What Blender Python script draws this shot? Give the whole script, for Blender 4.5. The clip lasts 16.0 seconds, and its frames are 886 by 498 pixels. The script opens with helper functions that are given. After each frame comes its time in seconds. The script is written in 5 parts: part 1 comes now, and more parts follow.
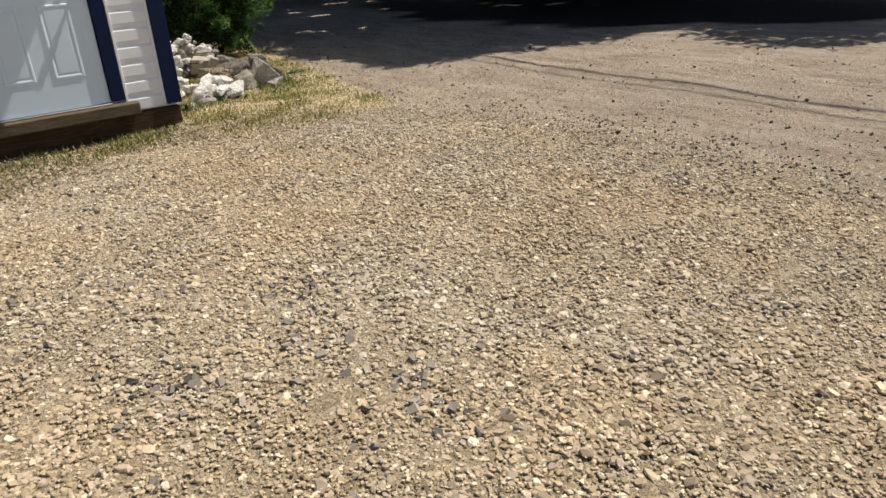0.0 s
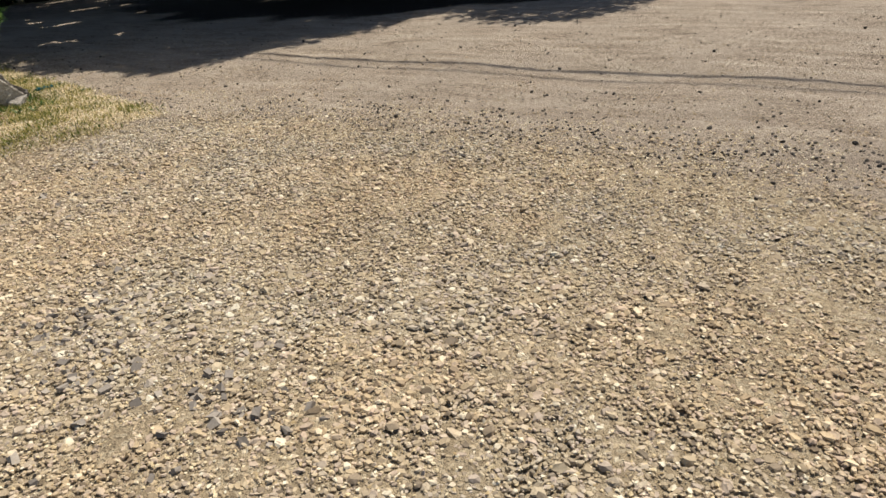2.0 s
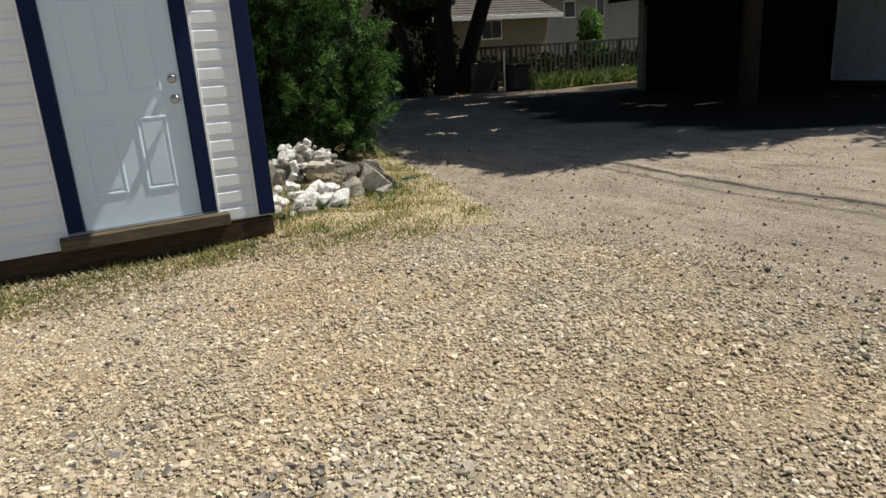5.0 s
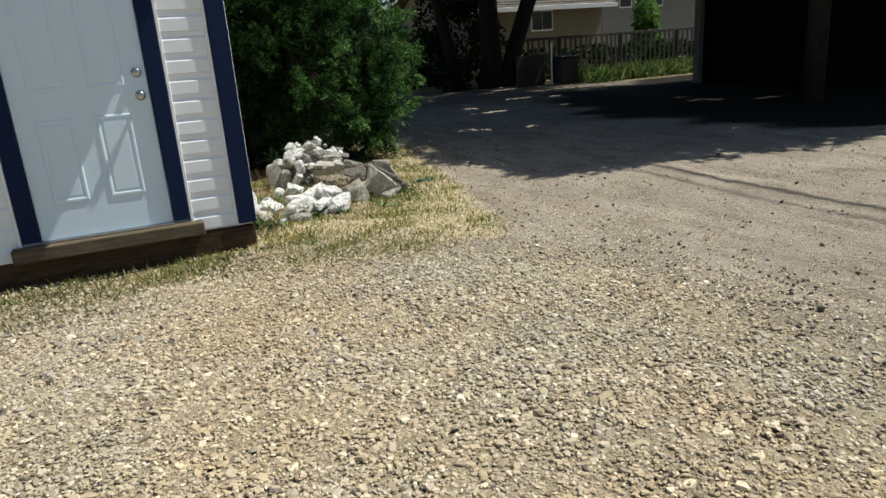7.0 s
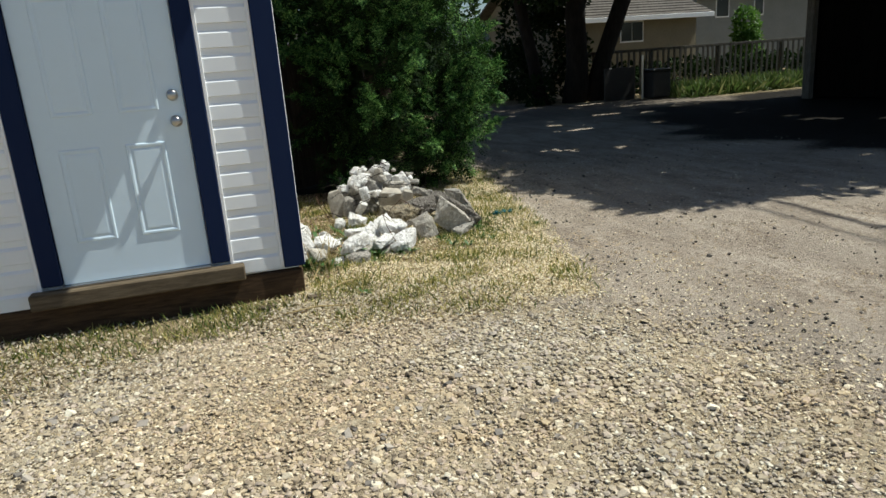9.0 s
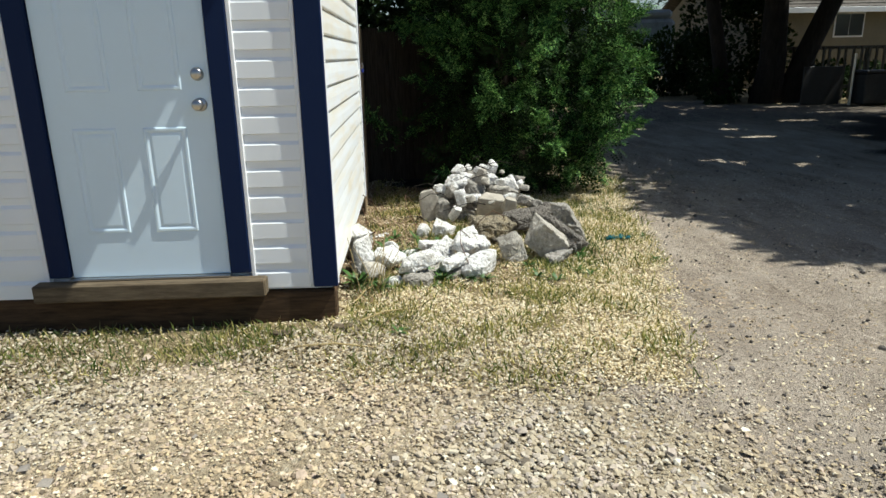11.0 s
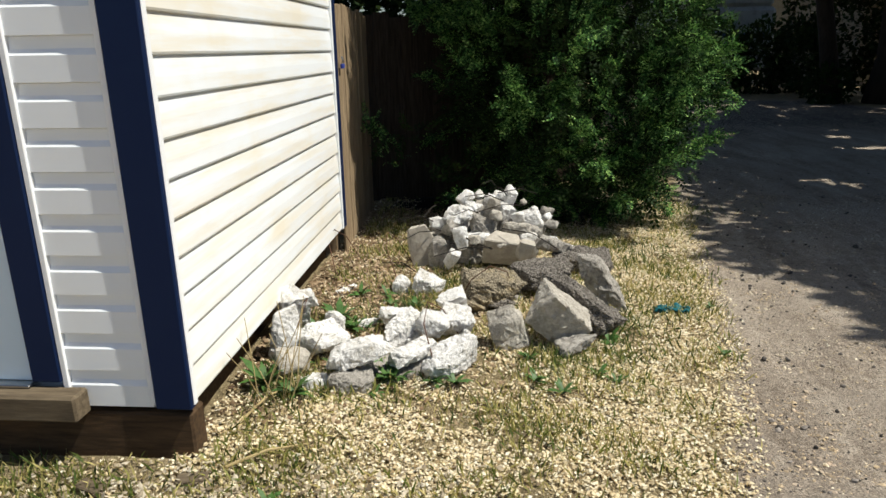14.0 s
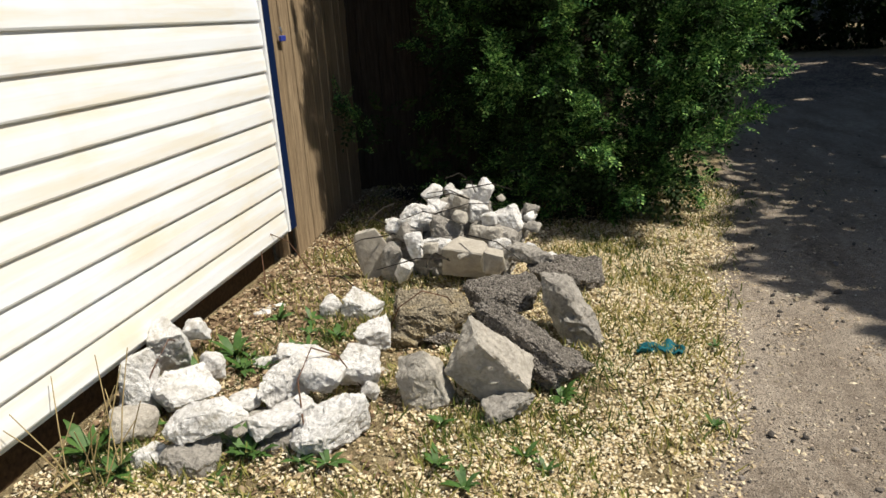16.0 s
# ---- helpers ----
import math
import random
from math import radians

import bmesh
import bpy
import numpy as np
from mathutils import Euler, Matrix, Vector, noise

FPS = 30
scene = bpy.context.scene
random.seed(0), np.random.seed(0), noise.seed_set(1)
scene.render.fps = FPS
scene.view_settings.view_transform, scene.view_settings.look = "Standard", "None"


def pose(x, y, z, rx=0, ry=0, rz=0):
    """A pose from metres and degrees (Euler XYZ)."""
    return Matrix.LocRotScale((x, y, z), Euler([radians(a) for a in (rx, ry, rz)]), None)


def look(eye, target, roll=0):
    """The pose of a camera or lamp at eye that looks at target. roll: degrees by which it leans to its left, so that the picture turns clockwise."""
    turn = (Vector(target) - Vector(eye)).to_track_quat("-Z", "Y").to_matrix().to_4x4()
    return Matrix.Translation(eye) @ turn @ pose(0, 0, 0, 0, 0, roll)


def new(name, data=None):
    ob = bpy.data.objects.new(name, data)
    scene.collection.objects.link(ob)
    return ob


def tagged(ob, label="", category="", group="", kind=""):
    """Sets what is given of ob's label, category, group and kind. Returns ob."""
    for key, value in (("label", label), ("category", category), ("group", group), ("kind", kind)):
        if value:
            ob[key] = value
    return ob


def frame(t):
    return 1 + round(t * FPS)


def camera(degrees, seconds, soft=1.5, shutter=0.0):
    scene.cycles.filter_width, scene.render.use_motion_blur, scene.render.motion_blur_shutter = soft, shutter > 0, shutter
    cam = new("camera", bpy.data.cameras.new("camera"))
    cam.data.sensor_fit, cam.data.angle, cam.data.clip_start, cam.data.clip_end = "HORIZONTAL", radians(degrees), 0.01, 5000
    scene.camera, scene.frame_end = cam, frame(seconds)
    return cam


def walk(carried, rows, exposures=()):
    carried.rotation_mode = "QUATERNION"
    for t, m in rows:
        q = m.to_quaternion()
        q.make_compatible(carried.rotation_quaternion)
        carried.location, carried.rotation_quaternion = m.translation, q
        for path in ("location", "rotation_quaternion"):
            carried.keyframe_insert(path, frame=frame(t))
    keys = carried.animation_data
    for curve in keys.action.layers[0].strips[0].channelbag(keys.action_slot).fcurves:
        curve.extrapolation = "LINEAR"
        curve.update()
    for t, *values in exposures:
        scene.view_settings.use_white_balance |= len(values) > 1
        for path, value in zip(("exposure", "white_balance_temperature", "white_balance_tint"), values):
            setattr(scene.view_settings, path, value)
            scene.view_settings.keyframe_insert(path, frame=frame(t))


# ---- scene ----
cam = camera(66.6, 16.0)
PATH = [
    (0, (-0.003, -0.019, 1.374), (1.186, 1.358, 0.543), -2.4),
    (0.5, (0.011, -0.057, 1.37), (1.257, 1.249, 0.511), -4.0),
    (1, (0.053, -0.117, 1.362), (1.465, 0.984, 0.471), -4.0),
    (1.5, (0.059, -0.132, 1.362), (1.572, 0.83, 0.477), -3.8),
    (2, (0.048, -0.12, 1.36), (1.572, 0.833, 0.481), -4.3),
    (2.5, (0.067, -0.107, 1.355), (1.536, 0.971, 0.531), -5.1),
    (3, (0.124, 0.033, 1.334), (1.506, 1.241, 0.542), -2.5),
    (3.5, (0.246, 0.268, 1.351), (1.477, 1.657, 0.606), -3.4),
    (4, (0.384, 0.345, 1.386), (1.634, 1.759, 0.726), -4.6),
    (4.5, (0.59, 0.399, 1.407), (1.684, 1.968, 0.823), -3.6),
    (4.7, (0.665, 0.407, 1.397), (1.639, 2.063, 0.839), -3.4),
    (7, (1.455, 0.843, 1.318), (2.219, 2.602, 0.75), -4.2),
    (7.5, (1.514, 0.994, 1.326), (2.181, 2.778, 0.713), -3.0),
    (8, (1.54, 1.26, 1.32), (2.189, 3.084, 0.815), -3.6),
    (8.2, (1.58, 1.329, 1.327), (2.201, 3.161, 0.819), -4.0),
    (10.3, (2.258, 2.091, 1.374), (2.66, 3.978, 0.845), -2.2),
    (10.5, (2.345, 2.174, 1.359), (2.672, 4.075, 0.832), -2.2),
    (11, (2.554, 2.386, 1.371), (2.636, 4.307, 0.821), -1.1),
    (11.5, (2.573, 2.664, 1.331), (2.557, 4.585, 0.775), 0.9),
    (12, (2.682, 2.956, 1.357), (2.738, 4.895, 0.87), -3.0),
    (12.5, (2.879, 3.119, 1.36), (2.901, 5.061, 0.884), -0.5),
    (13, (3.044, 3.334, 1.358), (2.863, 5.26, 0.849), -1.2),
    (13.5, (3.051, 3.603, 1.338), (2.834, 5.514, 0.79), -1.1),
    (14, (3.147, 3.835, 1.363), (2.995, 5.746, 0.794), -0.9),
    (14.5, (3.319, 3.943, 1.347), (3.117, 5.842, 0.753), -1.7),
    (15, (3.52, 4.146, 1.328), (3.178, 6.002, 0.665), -1.9),
    (15.5, (3.58, 4.476, 1.332), (3.181, 6.322, 0.672), -2.2),
    (16, (3.745, 4.697, 1.334), (3.356, 6.547, 0.682), -3.2),
]
walk(cam, [(t, look(eye, target, roll)) for t, eye, target, roll in PATH],
     exposures=[(0.0, 0.17, 6600, 13), (4.0, 0.20, 6450, 11), (7.5, 0.24, 6000, 5), (10.4, 0.26, 5950, 5), (11.3, 0.48, 5900, 5), (13.0, 0.49, 6050, 7), (14.5, 0.25, 6250, 10), (16.0, 0.26, 6400, 11)])

# ---- daylight ----
SUN = Vector((0.53, -0.08, 0.85)).normalized()
world = bpy.data.worlds.new("sky")
scene.world = world
world.use_nodes = True
wn = world.node_tree.nodes
wn.clear()
sky = wn.new("ShaderNodeTexSky")
sky.sky_type = "NISHITA"
sky.sun_disc = False
sky.sun_elevation = math.asin(SUN.z)
sky.sun_rotation = math.atan2(SUN.x, SUN.y)
back = wn.new("ShaderNodeBackground")
back.inputs["Strength"].default_value = 0.064
wout = wn.new("ShaderNodeOutputWorld")
world.node_tree.links.new(sky.outputs[0], back.inputs[0])
world.node_tree.links.new(back.outputs[0], wout.inputs[0])
lamp = bpy.data.lights.new("sun", "SUN")
lamp.energy, lamp.angle, lamp.color = 5.0, radians(0.53), (1.0, 0.93, 0.80)
sun = new("sun", lamp)
sun.matrix_world = look(SUN * 50, (0, 0, 0))

# ---- materials ----


class Nodes:
    """A short way to write one node material."""

    def __init__(self, name, rough=0.8, metal=0.0, spec=0.4):
        self.mat = bpy.data.materials.new(name)
        self.mat.use_nodes = True
        self.tree = self.mat.node_tree
        self.bsdf = self.tree.nodes["Principled BSDF"]
        self.bsdf.inputs["Roughness"].default_value = rough
        self.bsdf.inputs["Metallic"].default_value = metal
        self.bsdf.inputs["Specular IOR Level"].default_value = spec

    def node(self, kind, **values):
        n = self.tree.nodes.new("ShaderNode" + kind)
        for key, value in values.items():
            n.inputs[key].default_value = value
        return n

    def link(self, a, b):
        self.tree.links.new(a, b)

    def position(self, scale=(1, 1, 1), local=False):
        src = self.node("TexCoord").outputs["Object"] if local else self.node("NewGeometry").outputs["Position"]
        m = self.node("Mapping")
        m.inputs["Scale"].default_value = scale
        self.link(src, m.inputs["Vector"])
        return m.outputs[0]

    def noise(self, where, scale, detail=4.0, rough=0.6):
        n = self.node("TexNoise", Scale=scale, Detail=detail, Roughness=rough)
        self.link(where, n.inputs["Vector"])
        return n.outputs["Fac"]

    def ramp(self, fac, stops):
        r = self.node("ValToRGB")
        r.color_ramp.elements.remove(r.color_ramp.elements[1])
        for i, (at, col) in enumerate(stops):
            e = r.color_ramp.elements[0] if i == 0 else r.color_ramp.elements.new(at)
            e.position, e.color = at, (*col, 1)
        self.link(fac, r.inputs["Fac"])
        return r.outputs["Color"]

    def mix(self, fac, a, b, how="MIX"):
        m = self.tree.nodes.new("ShaderNodeMix")
        m.data_type, m.blend_type = "RGBA", how
        for sock, v in ((m.inputs["Factor"], fac), (m.inputs["A"], a), (m.inputs["B"], b)):
            if isinstance(v, bpy.types.NodeSocket):
                self.link(v, sock)
            elif isinstance(v, tuple):
                sock.default_value = (*v, 1)
            else:
                sock.default_value = v
        return m.outputs["Result"]

    def math(self, op, a, b=0.0, clamp=False):
        m = self.tree.nodes.new("ShaderNodeMath")
        m.operation, m.use_clamp = op, clamp
        for sock, v in zip(m.inputs, (a, b)):
            if isinstance(v, bpy.types.NodeSocket):
                self.link(v, sock)
            else:
                sock.default_value = v
        return m.outputs[0]

    def step(self, v, lo, hi):
        m = self.tree.nodes.new("ShaderNodeMapRange")
        m.interpolation_type = "SMOOTHSTEP"
        self.link(v, m.inputs["Value"])
        m.inputs["From Min"].default_value, m.inputs["From Max"].default_value = lo, hi
        return m.outputs[0]

    def attribute(self, name):
        a = self.node("Attribute")
        a.attribute_name = name
        return a.outputs["Fac"]

    def island(self):
        return self.node("NewGeometry").outputs["Random Per Island"]

    def chance(self):
        return self.node("ObjectInfo").outputs["Random"]

    def base(self, col):
        if isinstance(col, bpy.types.NodeSocket):
            self.link(col, self.bsdf.inputs["Base Color"])
        else:
            self.bsdf.inputs["Base Color"].default_value = (*col, 1)

    def bump(self, height, strength=0.4, distance=0.01):
        b = self.node("Bump", Strength=strength, Distance=distance)
        self.link(height, b.inputs["Height"])
        self.link(b.outputs[0], self.bsdf.inputs["Normal"])


def speckled(name, dark, light, scale, rough=0.85, bump=0.3, distance=0.004, local=False, stain=None, spec=0.3, stretch=(1, 1, 1)):
    """A surface that varies at two scales, with an optional stain colour in patches."""
    n = Nodes(name, rough, 0.0, spec)
    p = n.position(stretch, local)
    fine = n.noise(p, scale, 6.0, 0.7)
    broad = n.noise(p, scale * 0.13, 3.0)
    col = n.ramp(n.math("ADD", n.math("MULTIPLY", fine, 0.65), n.math("MULTIPLY", broad, 0.35)), [(0.33, dark), (0.66, light)])
    if stain:
        col = n.mix(n.step(n.noise(p, scale * 0.3, 5.0), 0.52, 0.72), col, stain)
    n.base(col)
    n.bump(fine, bump, distance)
    return n.mat


def aggregate(name, dark, light, scale, stain):
    """Broken stuff full of pebbles, each of its own shade, standing a little proud."""
    n = Nodes(name, 0.95, 0.0, 0.2)
    p = n.position()
    cell = n.node("TexVoronoi", Scale=scale)
    n.link(p, cell.inputs["Vector"])
    fine = n.noise(p, scale * 2.2, 4.0, 0.7)
    col = n.ramp(n.math("ADD", n.math("MULTIPLY", cell.outputs["Color"], 0.55), n.math("MULTIPLY", fine, 0.45)), [(0.25, dark), (0.8, light)])
    n.base(n.mix(n.step(n.noise(p, 11.0, 5.0), 0.48, 0.68), col, n.mix(0.6, col, stain)))
    n.bump(n.math("SUBTRACT", n.math("MULTIPLY", fine, 0.6), cell.outputs["Distance"]), 1.0, 0.016)
    return n.mat


def scattered(name, stops, rough=0.85, leaf=0.0, spec=0.3, region=None):
    """A colour of its own for every loose piece of a joined mesh."""
    n = Nodes(name, rough, 0.0, spec)
    col = n.ramp(n.island(), stops)
    if region:
        col = n.mix(1.0, col, n.ramp(n.noise(n.position(), 0.75, 4.0, 0.65), [(0.40, region[0]), (0.60, region[1])]), "MULTIPLY")
    fine = n.noise(n.position(), 160.0, 3.0)
    n.base(n.mix(0.5, col, n.ramp(fine, [(0.3, (0.45, 0.45, 0.45)), (0.7, (1.0, 1.0, 1.0))]), "MULTIPLY"))
    if leaf:
        n.bsdf.inputs["Transmission Weight"].default_value = 0.0
        t = n.node("BsdfTranslucent")
        n.link(col, t.inputs["Color"])
        m = n.node("MixShader", Fac=leaf)
        n.link(n.bsdf.outputs[0], m.inputs[1])
        n.link(t.outputs[0], m.inputs[2])
        n.link(m.outputs[0], n.tree.nodes["Material Output"].inputs["Surface"])
    return n.mat


def ground_material():
    n = Nodes("ground_cover", 0.95, 0.0, 0.12)
    p = n.position()
    fine, mid, broad = n.noise(p, 170.0, 6.0, 0.8), n.noise(p, 26.0, 6.0, 0.75), n.noise(p, 1.3, 4.0)
    cell = n.node("TexVoronoi", Scale=55.0)
    n.link(p, cell.inputs["Vector"])
    stones = n.ramp(n.mix(0.4, cell.outputs["Color"], fine), [(0.2, (0.26, 0.21, 0.14)), (0.5, (0.42, 0.34, 0.225)), (0.85, (0.60, 0.52, 0.38))])
    # packed dirt with wheel-worn streaks along the lane and embedded grit
    streak = n.noise(n.position((4.0, 0.9, 1.0)), 1.0, 5.0, 0.65)
    grit = n.node("TexVoronoi", Scale=95.0)
    n.link(p, grit.inputs["Vector"])
    pebbly = n.math("MULTIPLY", n.step(grit.outputs["Distance"], 0.42, 0.18), n.step(n.math("ADD", mid, n.math("MULTIPLY", streak, 0.5)), 0.55, 0.80))
    dirt = n.ramp(n.math("ADD", n.math("MULTIPLY", fine, 0.40), n.math("ADD", n.math("MULTIPLY", mid, 0.31), n.math("MULTIPLY", streak, 0.29))), [(0.40, (0.115, 0.090, 0.070)), (0.5, (0.33, 0.275, 0.215)), (0.61, (0.61, 0.53, 0.43))])
    dirt = n.mix(n.step(broad, 0.42, 0.62), dirt, n.mix(0.5, dirt, (0.40, 0.345, 0.28)))
    dirt = n.mix(pebbly, dirt, n.ramp(grit.outputs["Color"], [(0.2, (0.10, 0.085, 0.07)), (0.8, (0.44, 0.39, 0.32))]))
    soil = n.ramp(n.math("ADD", n.math("MULTIPLY", fine, 0.6), n.math("MULTIPLY", mid, 0.4)), [(0.38, (0.085, 0.064, 0.034)), (0.50, (0.26, 0.205, 0.115)), (0.66, (0.56, 0.47, 0.29))])
    wobble = n.math("SUBTRACT", mid, 0.5)
    gravel = n.step(n.math("ADD", n.attribute("gravel"), n.math("MULTIPLY", wobble, 1.3)), 0.35, 0.65)
    grass = n.step(n.math("ADD", n.attribute("turf"), n.math("MULTIPLY", wobble, 1.3)), 0.35, 0.65)
    # near-black earth tone: deep shade under trees and by the garage painted in
    shaded_earth = n.ramp(n.math("ADD", n.math("MULTIPLY", fine, 0.6), n.math("MULTIPLY", mid, 0.4)), [(0.38, (0.008, 0.007, 0.006)), (0.55, (0.020, 0.017, 0.013)), (0.7, (0.045, 0.038, 0.029))])
    dirt = n.mix(n.step(n.math("ADD", n.attribute("shaded_earth"), n.math("MULTIPLY", wobble, 1.3)), 0.35, 0.65), dirt, shaded_earth)
    n.base(n.mix(grass, n.mix(gravel, dirt, stones), soil))
    n.bump(n.math("ADD", fine, n.math("ADD", n.math("MULTIPLY", mid, 1.6), n.math("MULTIPLY", pebbly, 0.8))), 0.8, 0.014)
    return n.mat


def siding_material(name, dust_and_glow, film_and_glow):
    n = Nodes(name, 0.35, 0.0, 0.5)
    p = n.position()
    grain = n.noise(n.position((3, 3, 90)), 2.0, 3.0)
    cream_spots = n.noise(p, 3.0, 5.0)
    cream_bands = n.noise(n.position((0.7, 0.7, 9.0)), 1.6, 4.0)
    both = n.math("ADD", n.math("MULTIPLY", n.step(cream_spots, 0.45, 0.8), dust_and_glow), n.math("MULTIPLY", n.step(cream_bands, 0.38, 0.66), film_and_glow))
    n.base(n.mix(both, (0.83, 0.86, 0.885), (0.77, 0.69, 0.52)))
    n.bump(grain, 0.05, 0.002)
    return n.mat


def wood_material(name, dark, light, stretch, spec=0.25):
    n = Nodes(name, 0.85, 0.0, spec)
    p = n.position(stretch)
    g = n.noise(p, 6.0, 6.0, 0.7)
    col = n.ramp(g, [(0.3, dark), (0.7, light)])
    n.base(n.mix(n.math("MULTIPLY", n.chance(), 0.5), col, n.mix(1.0, col, (0.62, 0.58, 0.52), "MULTIPLY")))
    n.bump(g, 0.35, 0.004)
    return n.mat


def painted(name, col, rough=0.45, dirt=(0.5, 0.5, 0.5), amount=0.2, spec=0.4):
    n = Nodes(name, rough, 0.0, spec)
    p = n.position()
    n.base(n.mix(n.math("MULTIPLY", n.step(n.noise(p, 5.0, 6.0, 0.7), 0.45, 0.75), amount), col, dirt))
    n.bump(n.noise(p, 60.0, 3.0), 0.06, 0.002)
    return n.mat


def metal_material(name, col, rough):
    n = Nodes(name, rough, 1.0, 0.5)
    n.base(col)
    return n.mat


GROUND = ground_material()
PEBBLE = scattered("gravel_stone", [(0.0, (0.16, 0.13, 0.095)), (0.06, (0.33, 0.27, 0.20)), (0.30, (0.49, 0.40, 0.275)), (0.5, (0.57, 0.475, 0.335)), (0.66, (0.44, 0.375, 0.305)), (0.80, (0.55, 0.445, 0.36)), (0.92, (0.68, 0.59, 0.445)), (1.0, (0.86, 0.79, 0.63))], region=((0.94, 0.97, 0.98), (1.06, 1.0, 0.90)))
GREYSTONE = scattered("grey_stone", [(0.0, (0.13, 0.115, 0.10)), (0.5, (0.28, 0.25, 0.215)), (1.0, (0.45, 0.40, 0.335))])
DARKSTONE = scattered("road_stone", [(0.0, (0.05, 0.045, 0.04)), (0.6, (0.13, 0.115, 0.10)), (1.0, (0.34, 0.30, 0.26))])
SEED = scattered("elm_seed", [(0.0, (0.36, 0.26, 0.13)), (0.25, (0.74, 0.60, 0.36)), (0.7, (0.92, 0.81, 0.56)), (1.0, (0.97, 0.91, 0.73))], 0.8, 0.2)
BLADE = scattered("grass_blade", [(0.0, (0.06, 0.10, 0.022)), (0.35, (0.18, 0.22, 0.045)), (0.6, (0.42, 0.39, 0.12)), (1.0, (0.66, 0.56, 0.24))], 0.6, 0.35)
WEED = scattered("weed_leaf", [(0.0, (0.05, 0.09, 0.02)), (0.7, (0.11, 0.17, 0.04)), (1.0, (0.26, 0.26, 0.10))], 0.5, 0.35)
BROADLEAF = speckled("broad_weed_leaf", (0.025, 0.065, 0.014), (0.075, 0.15, 0.032), 30.0, 0.5, 0.2, 0.003)
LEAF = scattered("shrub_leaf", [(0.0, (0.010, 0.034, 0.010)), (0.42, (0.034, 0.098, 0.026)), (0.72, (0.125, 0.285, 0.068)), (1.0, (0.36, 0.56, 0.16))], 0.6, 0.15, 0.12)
TREELEAF = scattered("tree_leaf", [(0.0, (0.02, 0.045, 0.012)), (1.0, (0.055, 0.10, 0.025))], 0.6, 0.2)
FRESHLEAF = scattered("fresh_leaf", [(0.0, (0.06, 0.14, 0.02)), (1.0, (0.16, 0.30, 0.05))], 0.5, 0.35)
DARKLEAF = scattered("dark_leaf", [(0.0, (0.010, 0.024, 0.007)), (1.0, (0.03, 0.055, 0.014))], 0.7, 0.15, 0.1)
BARK = speckled("bark", (0.008, 0.0065, 0.005), (0.035, 0.028, 0.022), 14.0, 0.95, 0.8, 0.03, stretch=(1, 1, 0.25))
SIDING = siding_material("white_vinyl", 0.09, 0.04)
# Same vinyl as SIDING; sunlit side's cream glow put into its colour, besides dust.
SUNLITSIDING = siding_material("sunlit_cream_vinyl", 0.35, 0.55)
DOORPAINT = painted("pale_door_paint", (0.67, 0.80, 0.90), 0.32, (0.62, 0.72, 0.78), 0.2)
NAVY = painted("navy_trim_paint", (0.003, 0.012, 0.050), 0.6, (0.005, 0.017, 0.055), 0.4, 0.18)
SILL = wood_material("sill_timber", (0.070, 0.053, 0.034), (0.20, 0.158, 0.104), (1, 8, 8))
SKID = wood_material("skid_timber", (0.030, 0.019, 0.011), (0.115, 0.070, 0.036), (1, 8, 8))
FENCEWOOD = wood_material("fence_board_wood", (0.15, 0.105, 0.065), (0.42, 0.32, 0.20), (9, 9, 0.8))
GREYWOOD = wood_material("grey_fence_wood", (0.10, 0.095, 0.085), (0.32, 0.30, 0.27), (9, 9, 0.8))
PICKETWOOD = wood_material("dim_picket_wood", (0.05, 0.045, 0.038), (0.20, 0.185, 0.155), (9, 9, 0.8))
DARKWOOD = wood_material("near_black_wood", (0.005, 0.0045, 0.004), (0.013, 0.012, 0.010), (9, 9, 0.8), 0.03)
# Fence wood again with the shrub's shade put into its colour.
SHADEDFENCE = wood_material("shaded_fence_wood", (0.022, 0.017, 0.013), (0.075, 0.058, 0.044), (9, 9, 0.8), 0.1)
POLEWOOD = wood_material("pole_wood", (0.025, 0.019, 0.014), (0.075, 0.058, 0.042), (9, 9, 0.6))
STEEL = metal_material("satin_steel", (0.46, 0.45, 0.43), 0.28)
RUST = speckled("rusty_wire", (0.05, 0.025, 0.015), (0.16, 0.08, 0.045), 60.0, 0.8)
WHITE = speckled("broken_white_concrete", (0.50, 0.48, 0.45), (0.92, 0.91, 0.885), 60.0, 0.95, 1.0, 0.016, stain=(0.48, 0.45, 0.39))
GREY = speckled("weathered_shaded_grey_concrete", (0.15, 0.138, 0.12), (0.46, 0.43, 0.38), 48.0, 0.95, 1.0, 0.014, stain=(0.26, 0.24, 0.21))
PALE = speckled("pale_grey_concrete", (0.25, 0.23, 0.195), (0.60, 0.555, 0.48), 48.0, 0.95, 1.0, 0.014, stain=(0.34, 0.31, 0.26))
TAN = speckled("smooth_tan_concrete", (0.28, 0.255, 0.215), (0.48, 0.44, 0.37), 30.0, 0.9, 0.6, 0.008)
MOSSY = aggregate("earthy_concrete", (0.14, 0.115, 0.08), (0.46, 0.40, 0.29), 85.0, (0.40, 0.32, 0.18))
ASPHALT = aggregate("broken_asphalt", (0.07, 0.062, 0.054), (0.38, 0.345, 0.30), 100.0, (0.16, 0.142, 0.12))
CLOTH = painted("teal_cloth", (0.0, 0.085, 0.105), 0.8, (0.01, 0.16, 0.18), 0.6)
PANEL = painted("white_metal_panel", (0.30, 0.33, 0.35), 0.5, (0.15, 0.16, 0.155), 0.7)
BLUEPANEL = painted("dark_blue_panel", (0.03, 0.06, 0.12), 0.5, (0.02, 0.03, 0.05), 0.4)
